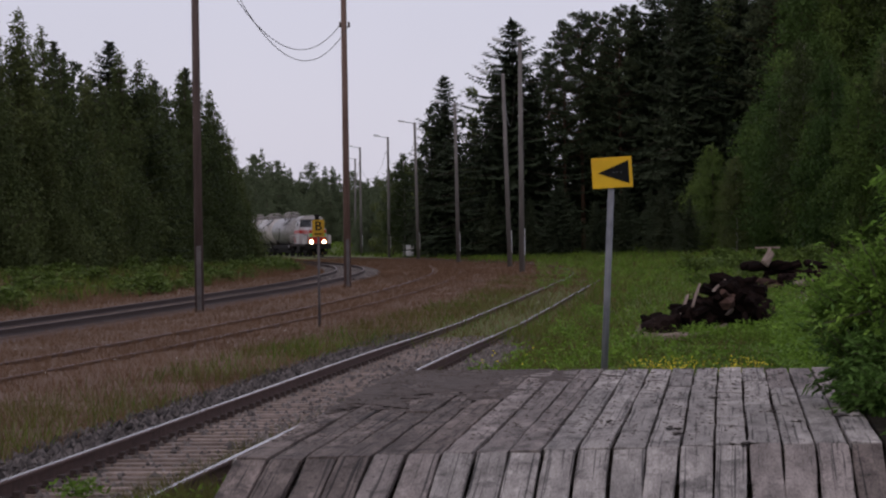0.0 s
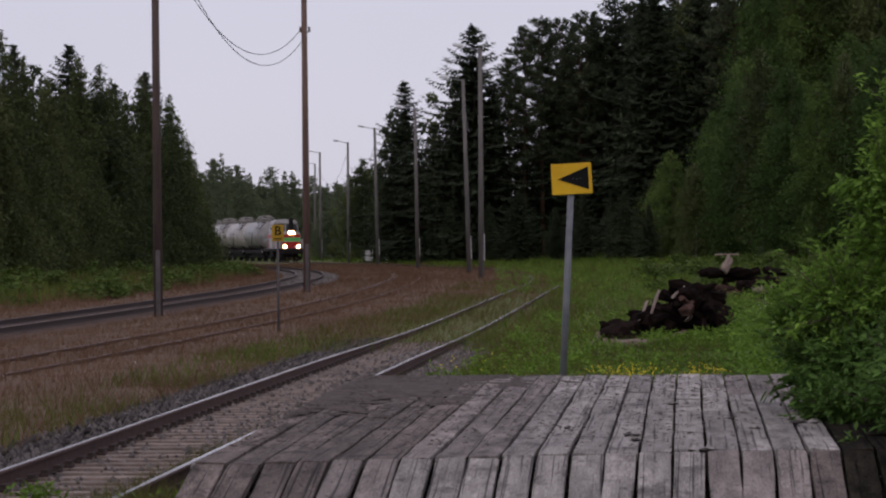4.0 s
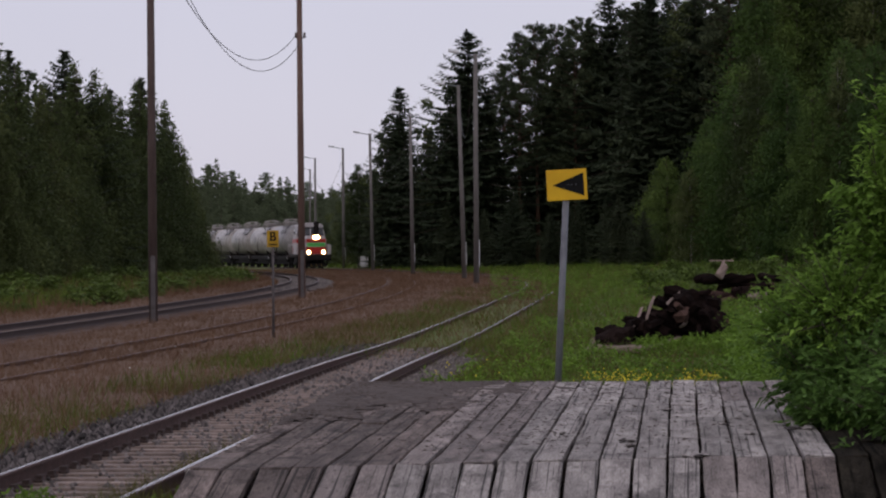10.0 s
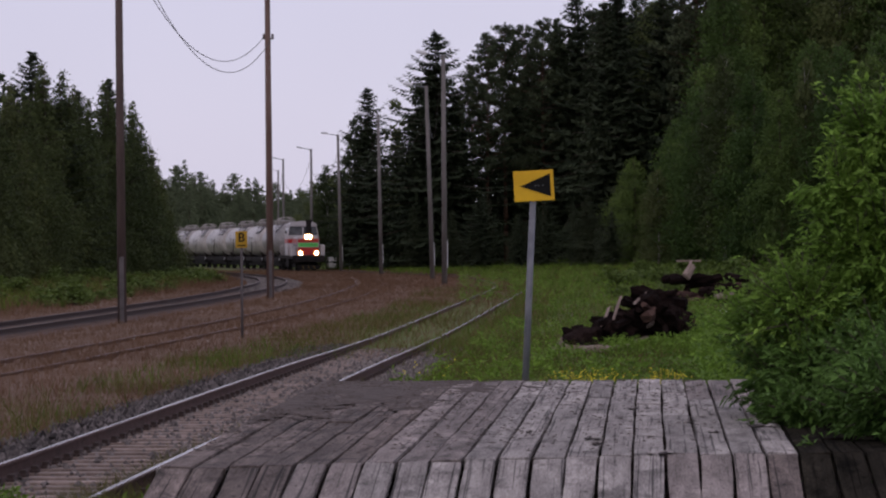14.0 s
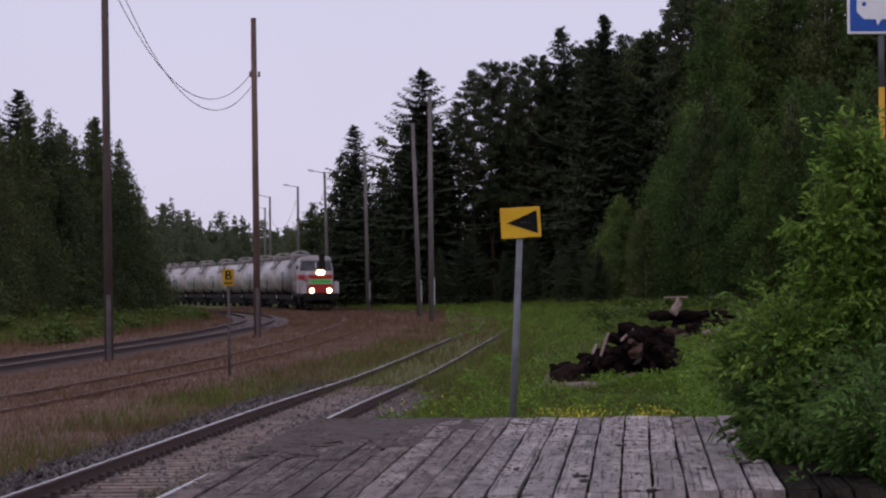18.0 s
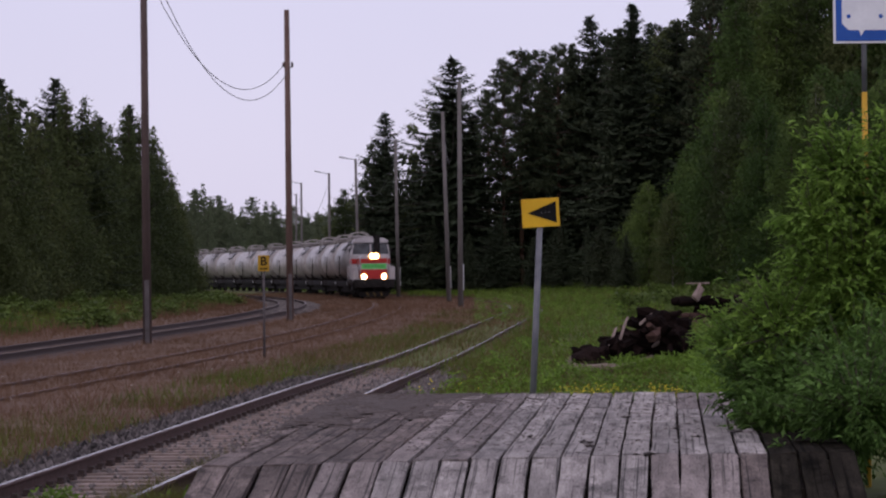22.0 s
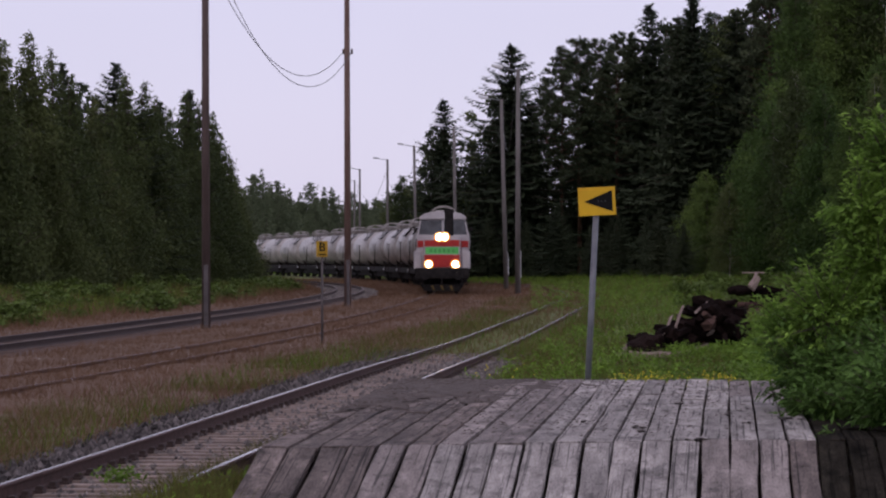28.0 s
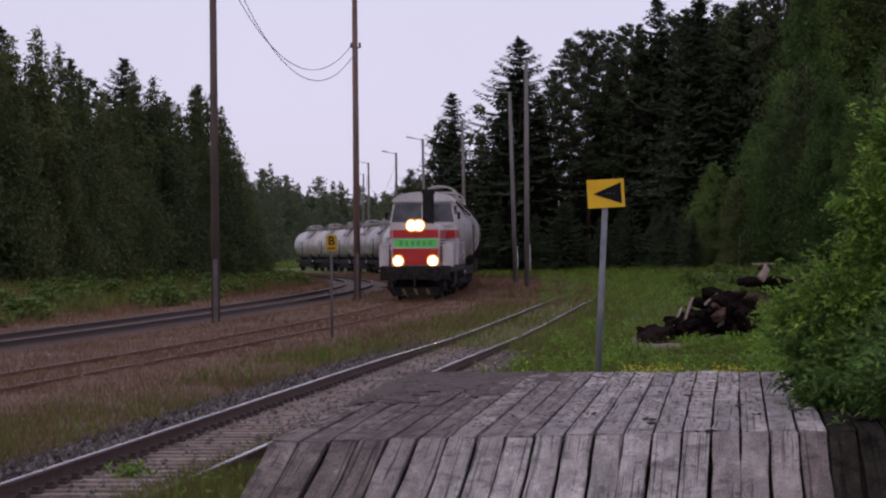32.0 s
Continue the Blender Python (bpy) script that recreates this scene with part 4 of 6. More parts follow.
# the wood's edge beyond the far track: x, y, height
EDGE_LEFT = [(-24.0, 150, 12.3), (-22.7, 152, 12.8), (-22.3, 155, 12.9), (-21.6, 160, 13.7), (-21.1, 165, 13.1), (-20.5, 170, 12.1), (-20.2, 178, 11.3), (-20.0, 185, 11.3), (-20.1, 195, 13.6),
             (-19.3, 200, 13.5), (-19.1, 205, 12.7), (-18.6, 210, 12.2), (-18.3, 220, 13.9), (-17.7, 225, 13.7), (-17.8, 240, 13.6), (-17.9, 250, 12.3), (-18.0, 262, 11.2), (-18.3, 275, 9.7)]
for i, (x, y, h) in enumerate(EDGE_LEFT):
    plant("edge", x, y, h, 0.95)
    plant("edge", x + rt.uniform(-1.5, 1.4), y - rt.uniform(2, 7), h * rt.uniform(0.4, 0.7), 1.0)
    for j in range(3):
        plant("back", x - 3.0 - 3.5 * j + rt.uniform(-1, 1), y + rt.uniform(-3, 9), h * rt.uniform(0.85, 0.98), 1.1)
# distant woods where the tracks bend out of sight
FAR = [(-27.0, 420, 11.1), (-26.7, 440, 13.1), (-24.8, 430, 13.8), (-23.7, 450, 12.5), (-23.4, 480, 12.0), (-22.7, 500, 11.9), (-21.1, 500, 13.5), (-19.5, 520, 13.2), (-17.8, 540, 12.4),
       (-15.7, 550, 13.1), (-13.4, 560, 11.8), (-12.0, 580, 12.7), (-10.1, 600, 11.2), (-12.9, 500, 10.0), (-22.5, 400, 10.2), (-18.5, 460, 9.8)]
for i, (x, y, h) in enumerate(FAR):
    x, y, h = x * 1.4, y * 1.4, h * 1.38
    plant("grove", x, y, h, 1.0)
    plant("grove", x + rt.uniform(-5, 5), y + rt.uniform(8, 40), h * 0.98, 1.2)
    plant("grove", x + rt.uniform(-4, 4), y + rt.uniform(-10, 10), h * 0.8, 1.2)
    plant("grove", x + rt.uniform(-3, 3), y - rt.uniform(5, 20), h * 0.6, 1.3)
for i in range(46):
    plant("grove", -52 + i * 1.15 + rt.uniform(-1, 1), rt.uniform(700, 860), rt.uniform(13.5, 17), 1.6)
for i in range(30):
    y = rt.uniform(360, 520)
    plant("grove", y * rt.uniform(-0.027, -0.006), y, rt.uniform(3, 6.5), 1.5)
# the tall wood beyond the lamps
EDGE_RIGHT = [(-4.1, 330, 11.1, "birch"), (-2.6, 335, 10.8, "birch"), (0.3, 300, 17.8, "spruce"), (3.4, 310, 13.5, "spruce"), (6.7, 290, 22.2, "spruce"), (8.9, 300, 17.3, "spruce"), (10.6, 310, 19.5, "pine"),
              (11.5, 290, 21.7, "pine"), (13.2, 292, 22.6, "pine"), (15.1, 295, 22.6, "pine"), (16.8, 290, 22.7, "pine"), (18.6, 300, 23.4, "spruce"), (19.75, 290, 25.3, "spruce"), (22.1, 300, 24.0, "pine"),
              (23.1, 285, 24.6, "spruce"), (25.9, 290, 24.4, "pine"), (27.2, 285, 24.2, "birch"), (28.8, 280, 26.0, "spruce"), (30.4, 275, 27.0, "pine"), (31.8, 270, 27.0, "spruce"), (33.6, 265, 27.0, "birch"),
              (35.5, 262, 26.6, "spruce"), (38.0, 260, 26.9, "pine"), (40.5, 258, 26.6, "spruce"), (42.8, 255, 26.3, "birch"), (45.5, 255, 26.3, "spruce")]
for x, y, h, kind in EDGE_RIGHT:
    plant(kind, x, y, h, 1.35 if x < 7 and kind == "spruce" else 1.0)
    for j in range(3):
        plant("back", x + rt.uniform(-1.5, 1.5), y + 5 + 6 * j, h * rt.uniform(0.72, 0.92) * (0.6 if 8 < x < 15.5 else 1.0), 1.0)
FRONT_RIGHT = [(18.1, 255, 5.8), (19.4, 245, 4.5), (21.6, 250, 8.8), (22.6, 240, 7.6), (24.7, 245, 11.7), (25.5, 235, 13.8), (26.6, 230, 16.0), (27.7, 222, 14.2), (28.8, 215, 12.7), (30.7, 215, 14.9),
               (32.5, 212, 15.5), (34.5, 210, 14.6), (36.4, 210, 15.7), (15.5, 265, 5.6), (13.4, 270, 4.7), (10.2, 275, 6.3), (7.8, 280, 5.4), (4.4, 285, 6.0), (1.5, 290, 6.5), (-1.0, 305, 7.0)]
for i, (x, y, h) in enumerate(FRONT_RIGHT):
    if x < 2:
        y += 12
    plant("spruce" if x < 20.5 else "alder" if i % 3 else "birch", x, y, h, 1.3 if x < 20.5 else 0.75 if h > 10 else 1.0)
    plant("alder" if x > 20.5 else "spruce", x + rt.uniform(-1, 1), y + rt.uniform(8, 16), h * rt.uniform(0.8, 1.1), 0.8 if x > 17 else 1.3)
for i in range(14):
    plant("back", 24 + 2.0 * i, 318 + rt.uniform(-6, 6), 25.5, 1.3)
    plant("back", 23 + 2.0 * i, 300 + rt.uniform(-6, 6), rt.uniform(20, 25), 1.2)
for i in range(11):
    plant("tall", 28.8 + 2.1 * i + rt.uniform(-0.5, 0.5), 258 + rt.uniform(-5, 5), rt.uniform(26.6, 29.2) - (1.6 if i < 2 else 0.0), 0.9)
for x, h in ((21.0, 23.1), (22.3, 25.0), (26.2, 23.4)):
    plant("spruce", x, 272, h, 1.0)
for i in range(3, 9):
    plant("pine" if i % 2 else "spruce", 21 + 2.6 * i, 272 + rt.uniform(-4, 4), 28.5 + rt.uniform(-1, 1), 1.0)
for i in (2, 5, 8, 11, 13):
    plant("spruce", EDGE_LEFT[i][0] - 1.0, EDGE_LEFT[i][1] + 4, EDGE_LEFT[i][2] * 1.06, 1.1)
# shrubs along both edges
for i in range(150):
    y = rt.uniform(88, 290)
    plant("shrub", float(left_x(y)) - 4.2 - 9.0 * rt.random() ** 1.2, y, rt.uniform(0.35, 0.9), 1.7)
for i in range(34):
    y = rt.uniform(118, 240)
    plant("shrub", rt.uniform(0.075, 0.16) * y, y, rt.uniform(0.5, 1.3), 1.2)


# ---------------------------------------------------------------- foreground bush
def foreground_bush(seed, label, leaf, lobes, stems):
    rng = np.random.default_rng(seed)
    th = tagged(empty("bush"), label, "bush", "bushes beside the ramp")
    bm = B()
    vs, fs = [], []
    k = 0
    for li, (c, r) in enumerate(lobes):
        c, r = np.array(c), np.array(r)
        for i in range(int(125 * r[0] * r[2] / 0.6)):
            d = rng.normal(size=3)
            d /= np.linalg.norm(d)
            tip = c + d * r * rng.uniform(0.5, 1.2)
            root = c + d * r * 0.15 * rng.random() + (0, 0, -0.3 * r[2])
            rod(bm, root, tip, 0.008, 0.003, 4)
            ax = (tip - root) / np.linalg.norm(tip - root)
            for j in range(48):
                t = rng.uniform(0.12, 1.04)
                p = root + (tip - root) * t
                # long leaves that spread from the twig with their faces to the sky
                a = rng.normal(size=3) * (0.8, 0.8, 0.35) + ax * 0.9 + (0, 0, -0.15)
                a /= np.linalg.norm(a)
                b = np.cross(a, np.array((0, 0, 1.0)) + rng.normal(size=3) * 0.45)
                b /= np.linalg.norm(b)
                nn = np.cross(a, b)
                s = rng.uniform(0.06, 0.125)
                p = p + rng.normal(0, 0.045, 3)
                vs += [p, p + a * s * 0.45 + b * s * 0.19 - nn * 0.006, p + a * s - (0, 0, 0.018), p + a * s * 0.45 - b * s * 0.19 - nn * 0.006, p + a * s * 0.5 + nn * 0.006]
                fs += [(k, k + 1, k + 4), (k + 1, k + 2, k + 4), (k + 2, k + 3, k + 4), (k + 3, k, k + 4)]
                k += 5
    for c in stems:
        for j in range(4):
            x, y = c[0] + rng.normal(0, 0.12), c[1] + rng.normal(0, 0.12)
            rod(bm, (x, y, -0.35), (x + rng.normal(0, 0.25), y + rng.normal(0, 0.2), 1.2 if j else 1.7), 0.02, 0.006, 6)
    tagged(part("branchwork", bm, M["bark"], th), kind="stuff")
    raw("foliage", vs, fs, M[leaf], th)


# one bush in two leaf tones, light painted into the upper part
foreground_bush(91, "upper willow bush behind the ramp's side, light put into its pale green leaves", "bush_leaf",
    [((4.35, 29.0, 1.2), (0.85, 0.8, 0.78)), ((3.72, 29.4, 1.3), (0.5, 0.5, 0.42)), ((4.75, 28.5, 2.15), (0.72, 0.8, 0.9)), ((5.25, 28.5, 2.75), (0.75, 0.8, 0.95)), ((5.6, 29.0, 1.5), (0.9, 1.0, 1.3)), ((4.6, 28.4, 3.12), (0.5, 0.6, 0.48)),
     ((4.3, 28.3, 2.62), (0.42, 0.5, 0.42)), ((4.45, 28.4, 2.1), (0.5, 0.6, 0.5)), ((3.95, 28.3, 1.55), (0.58, 0.7, 0.52))],
    ((4.5, 28.6), (5.2, 28.6), (4.6, 29.2), (5.6, 29.2)))
# its lower part, with shade painted into the leaf colour
foreground_bush(92, "lower bush over the ramp's side, shade put into its dark green leaves", "shaded_bush_leaf",
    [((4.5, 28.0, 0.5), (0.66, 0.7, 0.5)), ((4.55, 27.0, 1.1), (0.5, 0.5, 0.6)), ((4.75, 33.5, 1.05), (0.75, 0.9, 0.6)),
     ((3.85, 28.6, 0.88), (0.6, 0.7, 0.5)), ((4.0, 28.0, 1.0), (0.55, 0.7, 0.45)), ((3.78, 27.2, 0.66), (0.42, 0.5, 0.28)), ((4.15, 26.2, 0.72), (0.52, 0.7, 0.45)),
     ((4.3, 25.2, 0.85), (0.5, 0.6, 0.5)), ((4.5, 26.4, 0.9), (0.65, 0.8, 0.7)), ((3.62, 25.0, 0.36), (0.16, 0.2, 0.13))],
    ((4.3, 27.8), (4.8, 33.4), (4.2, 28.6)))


# ---------------------------------------------------------------- ramp
RAMP_Y0, RAMP_Y1, RAMP_Z = 24.08, 35.55, 0.45
PLANK = 0.2557


def build_ramp():
    th = tagged(empty("loading_ramp"), "weathered grey wooden loading ramp beside the track", "loading ramp", kind="structure")
    frame_m = pose(0, 0, 0, 0, 0, -5.245) @ Matrix.Translation((0, RAMP_Y0, 0)) @ pose(0, 0, 0, 0.45, 0, 0) @ Matrix.Translation((0, -RAMP_Y0, 0))
    rr = random.Random(5)
    left = -3.762
    count = 22
    for i in range(count):
        q = left + PLANK * (i + 0.5)
        skew, sag = 0.15 * (q + 0.9), 0.012 * min(0.0, q)
        cuts = sorted([RAMP_Y0 + skew, RAMP_Y1 + rr.uniform(-0.05, 0.06)] + ([RAMP_Y0 + skew + rr.uniform(1.0, 1.7)] if i > 17 else []) + [RAMP_Y0 + v for v in ([rr.uniform(5, 9)] if i % 3 else [rr.uniform(3, 5), rr.uniform(7.5, 9.5)])])
        for a, b in zip(cuts, cuts[1:]):
            bm = B()
            w = PLANK - rr.uniform(0.016, 0.030)
            box(bm, (w, b - a - rr.uniform(0.008, 0.03), 0.07), (0, 0, -0.035), 0.012)
            bmesh.ops.subdivide_edges(bm, edges=[e for e in bm.edges if abs(e.verts[0].co.y - e.verts[1].co.y) > 1.0], cuts=11)
            for v in bm.verts:
                v.co.z += 0.010 * noise.noise(Vector((i * 3.1, v.co.y * 0.7 + a, v.co.x * 6))) + 0.006 * noise.noise(Vector((v.co.x * 9, v.co.y * 3, i)))
                v.co.x += 0.013 * noise.noise(Vector((i * 5.7, v.co.y * 0.9 + a, 3))) + 0.008 * noise.noise(Vector((i * 2.7, v.co.y * 4 + a, v.co.x * 8)))
            # front boards by the bush: dirt and its shade in one dark colour
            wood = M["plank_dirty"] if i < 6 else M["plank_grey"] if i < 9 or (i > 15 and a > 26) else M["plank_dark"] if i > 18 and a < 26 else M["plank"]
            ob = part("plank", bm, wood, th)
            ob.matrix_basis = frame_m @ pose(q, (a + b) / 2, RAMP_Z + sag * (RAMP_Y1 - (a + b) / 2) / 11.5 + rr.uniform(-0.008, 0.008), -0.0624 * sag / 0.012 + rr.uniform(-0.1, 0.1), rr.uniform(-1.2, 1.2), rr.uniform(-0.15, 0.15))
        # sloping plank down towards the ground
        bm = B()
        w = PLANK - rr.uniform(0.016, 0.030)
        ln = 3.3 + rr.uniform(-0.1, 0.1)
        box(bm, (w, ln, 0.075), (0, -ln / 2, -0.037), 0.016)
        bmesh.ops.subdivide_edges(bm, edges=[e for e in bm.edges if abs(e.verts[0].co.y - e.verts[1].co.y) > 1.0], cuts=4)
        for v in bm.verts:
            v.co.z += 0.012 * noise.noise(Vector((i * 3.1 + 40, v.co.y, v.co.x * 6)))
            v.co.x += 0.014 * noise.noise(Vector((i * 5.7 + 9, v.co.y * 1.3, 3))) + 0.008 * noise.noise(Vector((i * 2.7, v.co.y * 5, v.co.x * 8)))
            v.co.y += 0.03 * noise.noise(Vector((i * 4.1, v.co.x * 14, 8))) if v.co.y > -0.1 else 0.0
        # slope planks step darker to the right, shade of the bush in their colour
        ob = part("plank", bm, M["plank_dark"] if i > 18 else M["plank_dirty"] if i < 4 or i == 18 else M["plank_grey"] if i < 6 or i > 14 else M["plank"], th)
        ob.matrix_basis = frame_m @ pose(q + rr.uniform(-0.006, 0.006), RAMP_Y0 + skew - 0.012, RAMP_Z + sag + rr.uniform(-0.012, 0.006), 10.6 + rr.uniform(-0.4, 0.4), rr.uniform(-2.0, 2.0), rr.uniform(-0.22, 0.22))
    right = left + PLANK * count
    # bearers, edge beam and earth fill
    for yy in (25.0, 27.5, 30, 32.5, 35.3):
        bm = B()
        box(bm, (right - left - 0.1, 0.2, 0.18), (0, 0, 0), 0.01)
        part("bearer", bm, M["plank_dirty"], th).matrix_basis = frame_m @ pose((left + right) / 2, yy, RAMP_Z - 0.17)
    bm = B()
    box(bm, (0.14, RAMP_Y1 - RAMP_Y0, 0.16), (0, 0, 0), 0.02)
    part("edge_beam", bm, M["plank"], th).matrix_basis = frame_m @ pose(left - 0.02, (RAMP_Y0 + RAMP_Y1) / 2, RAMP_Z - 0.16)
    for j in range(3):
        bm = B()
        box(bm, (0.06, RAMP_Y1 - RAMP_Y0 - 0.1, 0.2), (0, 0, 0), 0.012)
        part("side_board", bm, M["plank_dirty"], th).matrix_basis = frame_m @ pose(left + 0.03, (RAMP_Y0 + RAMP_Y1) / 2, RAMP_Z - 0.34 - 0.21 * j)
    bm = B()
    box(bm, (right - left - 0.3, RAMP_Y1 - RAMP_Y0 - 0.2, 0.5), (0, 0, 0))
    part("earth_fill", bm, M["soil"], th).matrix_basis = frame_m @ pose((left + right) / 2, (RAMP_Y0 + RAMP_Y1) / 2, -0.1)
    # trodden soil lying on the far corner of the planks
    v, f, cell = [], [], 0.06
    at = {}
    for iy in range(int(9.0 / cell)):
        for ix in range(int(3.3 / cell)):
            q, y = left + 0.04 + ix * cell, RAMP_Y1 - 0.1 - iy * cell
            fade = 1.4 - iy * cell / 6.2 - ix * cell / 2.5
            if fade + 0.9 * noise.noise(Vector((q * 1.6, y * 0.7, 2))) + 0.5 * noise.noise(Vector((q * 5, y * 3, 5))) < 0.3:
                continue
            quad = []
            for a, b in ((0, 0), (1, 0), (1, 1), (0, 1)):
                key = (ix + a, iy + b)
                if key not in at:
                    at[key] = len(v)
                    vq, vy = left + 0.04 + key[0] * cell, RAMP_Y1 - 0.1 - key[1] * cell
                    deep = 1.4 - key[1] * cell / 6.2 - key[0] * cell / 2.5 + 0.9 * noise.noise(Vector((vq * 1.6, vy * 0.7, 2))) + 0.5 * noise.noise(Vector((vq * 5, vy * 3, 5))) - 0.3
                    v.append((vq, vy, RAMP_Z - 0.012 + min(0.026, 0.05 * max(0.0, deep)) + 0.006 * noise.noise(Vector((vq * 4, vy * 3, 1)))))
                quad.append(at[key])
            f.append(quad[::-1])
    raw("soil_layer", v, f, M["soil"], th).matrix_basis = frame_m
    # crumbs of soil and bark strewn over the boards, thinning out towards the front
    rc = np.random.default_rng(33)
    v, f = [], []
    for _ in range(2600):
        q, y = left + 0.1 + 4.2 * rc.random() ** 1.5, RAMP_Y1 - 0.1 - 11.0 * rc.random() ** 1.4
        w = rc.uniform(0.008, 0.03)
        k = len(v)
        for dx, dy, dz in ((1, 0, 0), (-0.5, 0.8, 0), (-0.6, -0.7, 0), (0, 0, 0.7)):
            v.append((q + dx * w * rc.uniform(0.5, 1.4), y + dy * w * rc.uniform(0.5, 1.8), RAMP_Z + 0.004 + dz * w * 0.5 + 0.012 * max(0.0, 1 - (RAMP_Y1 - y) / 4)))
        f += [(k, k + 1, k + 3), (k + 1, k + 2, k + 3), (k + 2, k, k + 3)]
    tagged(raw("soil_crumbs", v, f, M["soil"], th), kind="stuff").matrix_basis = frame_m
    # splintered hollows in the boards
    for q, y, w in ((0.02, 24.25, 0.075), (-0.52, 25.9, 0.06), (-0.48, 25.3, 0.04), (0.95, 27.4, 0.10), (0.50, 26.6, 0.035), (0.30, 27.9, 0.04), (-1.1, 26.8, 0.035), (-0.2, 30.0, 0.05)):
        for j in range(5):
            bm = B()
            bmesh.ops.create_icosphere(bm, subdivisions=2, radius=1.0)
            wx, wy = w * rr.uniform(0.25, 0.7), w * rr.uniform(0.5, 1.6)
            for v in bm.verts:
                k = 1 + 0.8 * noise.noise(v.co * 2.2 + Vector((j * 7, q * 9, y)))
                v.co = Vector((v.co.x * wx * k, v.co.y * wy * k, v.co.z * 0.010))
            part("splinter", bm, M["knot"] if j < 3 else M["plank"], th).matrix_basis = frame_m @ pose(q + rr.uniform(-1, 1) * w, y + rr.uniform(-1, 1) * w * 1.2, RAMP_Z + 0.003 + 0.003 * j, 0, 0, rr.uniform(-25, 25))


build_ramp()


# ---------------------------------------------------------------- signs
def arrow_sign():
    x, y, z = 2.25, 45.0, gz(2.3, 45)
    th = tagged(empty("gradient_sign", pose(x, y, z - 0.05)), "yellow railway sign with a black triangle on a leaning grey post", "railway sign")
    lean = Vector((0.165, 0, 3.0))
    bm = B()
    rod(bm, (0, 0, -0.3), lean, 0.05, 0.045, 14)
    part("post", bm, M["galv"], th, smooth=True)
    m = pose(0.175, -0.06, 3.19, 0, -2.8, 0)
    bm = B()
    box(bm, (0.575, 0.02, 0.44), (0, 0, 0), 0.004)
    bd = part("board", bm, M["sign_yellow"], th)
    bd.matrix_basis = m
    bm = B()
    prism(bm, [(-0.20, 0.0), (0.24, -0.165), (0.24, 0.165)], -0.003, 0.003)
    part("triangle", bm, M["sign_black"], bd, "black triangle pointing sideways").matrix_basis = pose(0, -0.0135, 0)
    for dx in (0.02, 0.07, 0.13):
        bm = B()
        rod(bm, (dx, -0.018, 0), (dx, -0.024, 0), 0.008, 0.008, 8)
        part("bolt", bm, M["galv"], bd)
    bm = B()
    box(bm, (0.14, 0.05, 0.05), (0, 0.03, -0.05), 0.006)
    box(bm, (0.14, 0.05, 0.05), (0, 0.03, 0.08), 0.006)
    part("clamp", bm, M["galv"], th).matrix_basis = m


def text_mesh(body, size, name, material, parent, depth=0.006):
    cu = bpy.data.curves.new(name, "FONT")
    cu.body, cu.size, cu.extrude, cu.align_x, cu.align_y = body, size, depth / 2, "CENTER", "CENTER"
    cu.offset = 0.005
    tmp = new("letter", cu)
    dg = bpy.context.evaluated_depsgraph_get()
    me = bpy.data.meshes.new_from_object(tmp.evaluated_get(dg))
    bpy.data.objects.remove(tmp)
    me.materials.clear()
    me.materials.append(material)
    ob = new(name, me)
    ob.parent = parent
    return ob


def b_sign():
    x, y = -3.13, 79.0
    th = tagged(empty("letter_sign", pose(x, y, gz(x, y) - 0.05)), "yellow letter board with a black B on a thin post", "railway sign")
    bm = B()
    rod(bm, (0, 0, -0.2), (0, 0, 2.76), 0.035, 0.03, 10)
    part("post", bm, M["pole_foot"], th, "dull brown post", smooth=True)
    bm = B()
    box(bm, (0.30, 0.015, 0.42), (0, -0.045, 2.545), 0.004)
    bd = part("board", bm, M["old_yellow"], th, "faded yellow board")
    tx = text_mesh("B", 0.32, "letter", M["sign_black"], bd)
    tx.matrix_basis = pose(0, -0.057, 2.59, 90, 0, 0)
    bm = B()
    box(bm, (0.20, 0.006, 0.032), (0, -0.057, 2.40), 0.0)
    part("underline", bm, M["sign_black"], bd)


def blue_sign():
    th = tagged(empty("blue_sign", pose(5.10, 30.0, gz(5.1, 30))), "blue road sign with a white symbol on an ochre post", "road sign")
    z0 = -gz(5.1, 30)
    bm = B()
    rod(bm, (0, 0, -0.3), (0, 0, z0 + 3.9), 0.03, 0.03, 12)
    part("post", bm, M["post_yellow"], th, "ochre painted post", smooth=True)
    bm = B()
    rod(bm, (0, 0, z0 + 3.9), (0, 0, z0 + 5.0), 0.028, 0.028, 12)
    part("post_top", bm, M["galv"], th, smooth=True)
    bm = B()
    box(bm, (0.66, 0.02, 0.66), (0, -0.045, z0 + 4.74), 0.008)
    bd = part("board", bm, M["sign_white"], th, "white sign edge")
    bm = B()
    box(bm, (0.61, 0.008, 0.61), (0, -0.057, z0 + 4.74), 0.006)
    part("blue_field", bm, M["sign_blue"], bd)
    bm = B()
    prism(bm, [(-0.24, 0.25), (-0.24, -0.12), (-0.17, -0.19), (-0.06, -0.19), (-0.04, -0.25), (0.0, -0.19), (0.25, -0.19), (0.25, 0.25)], -0.065, -0.060)
    sy = part("symbol", bm, M["sign_white"], bd, "plain white symbol")
    sy.matrix_basis = pose(0, 0, z0 + 4.74)
    for sx in (-0.17, 0.17):
        bm = B()
        rod(bm, (sx, -0.069, -0.045), (sx, -0.064, -0.045), 0.022, 0.022, 12)
        part("blue_dot", bm, M["sign_blue"], sy)


arrow_sign()
b_sign()
blue_sign()


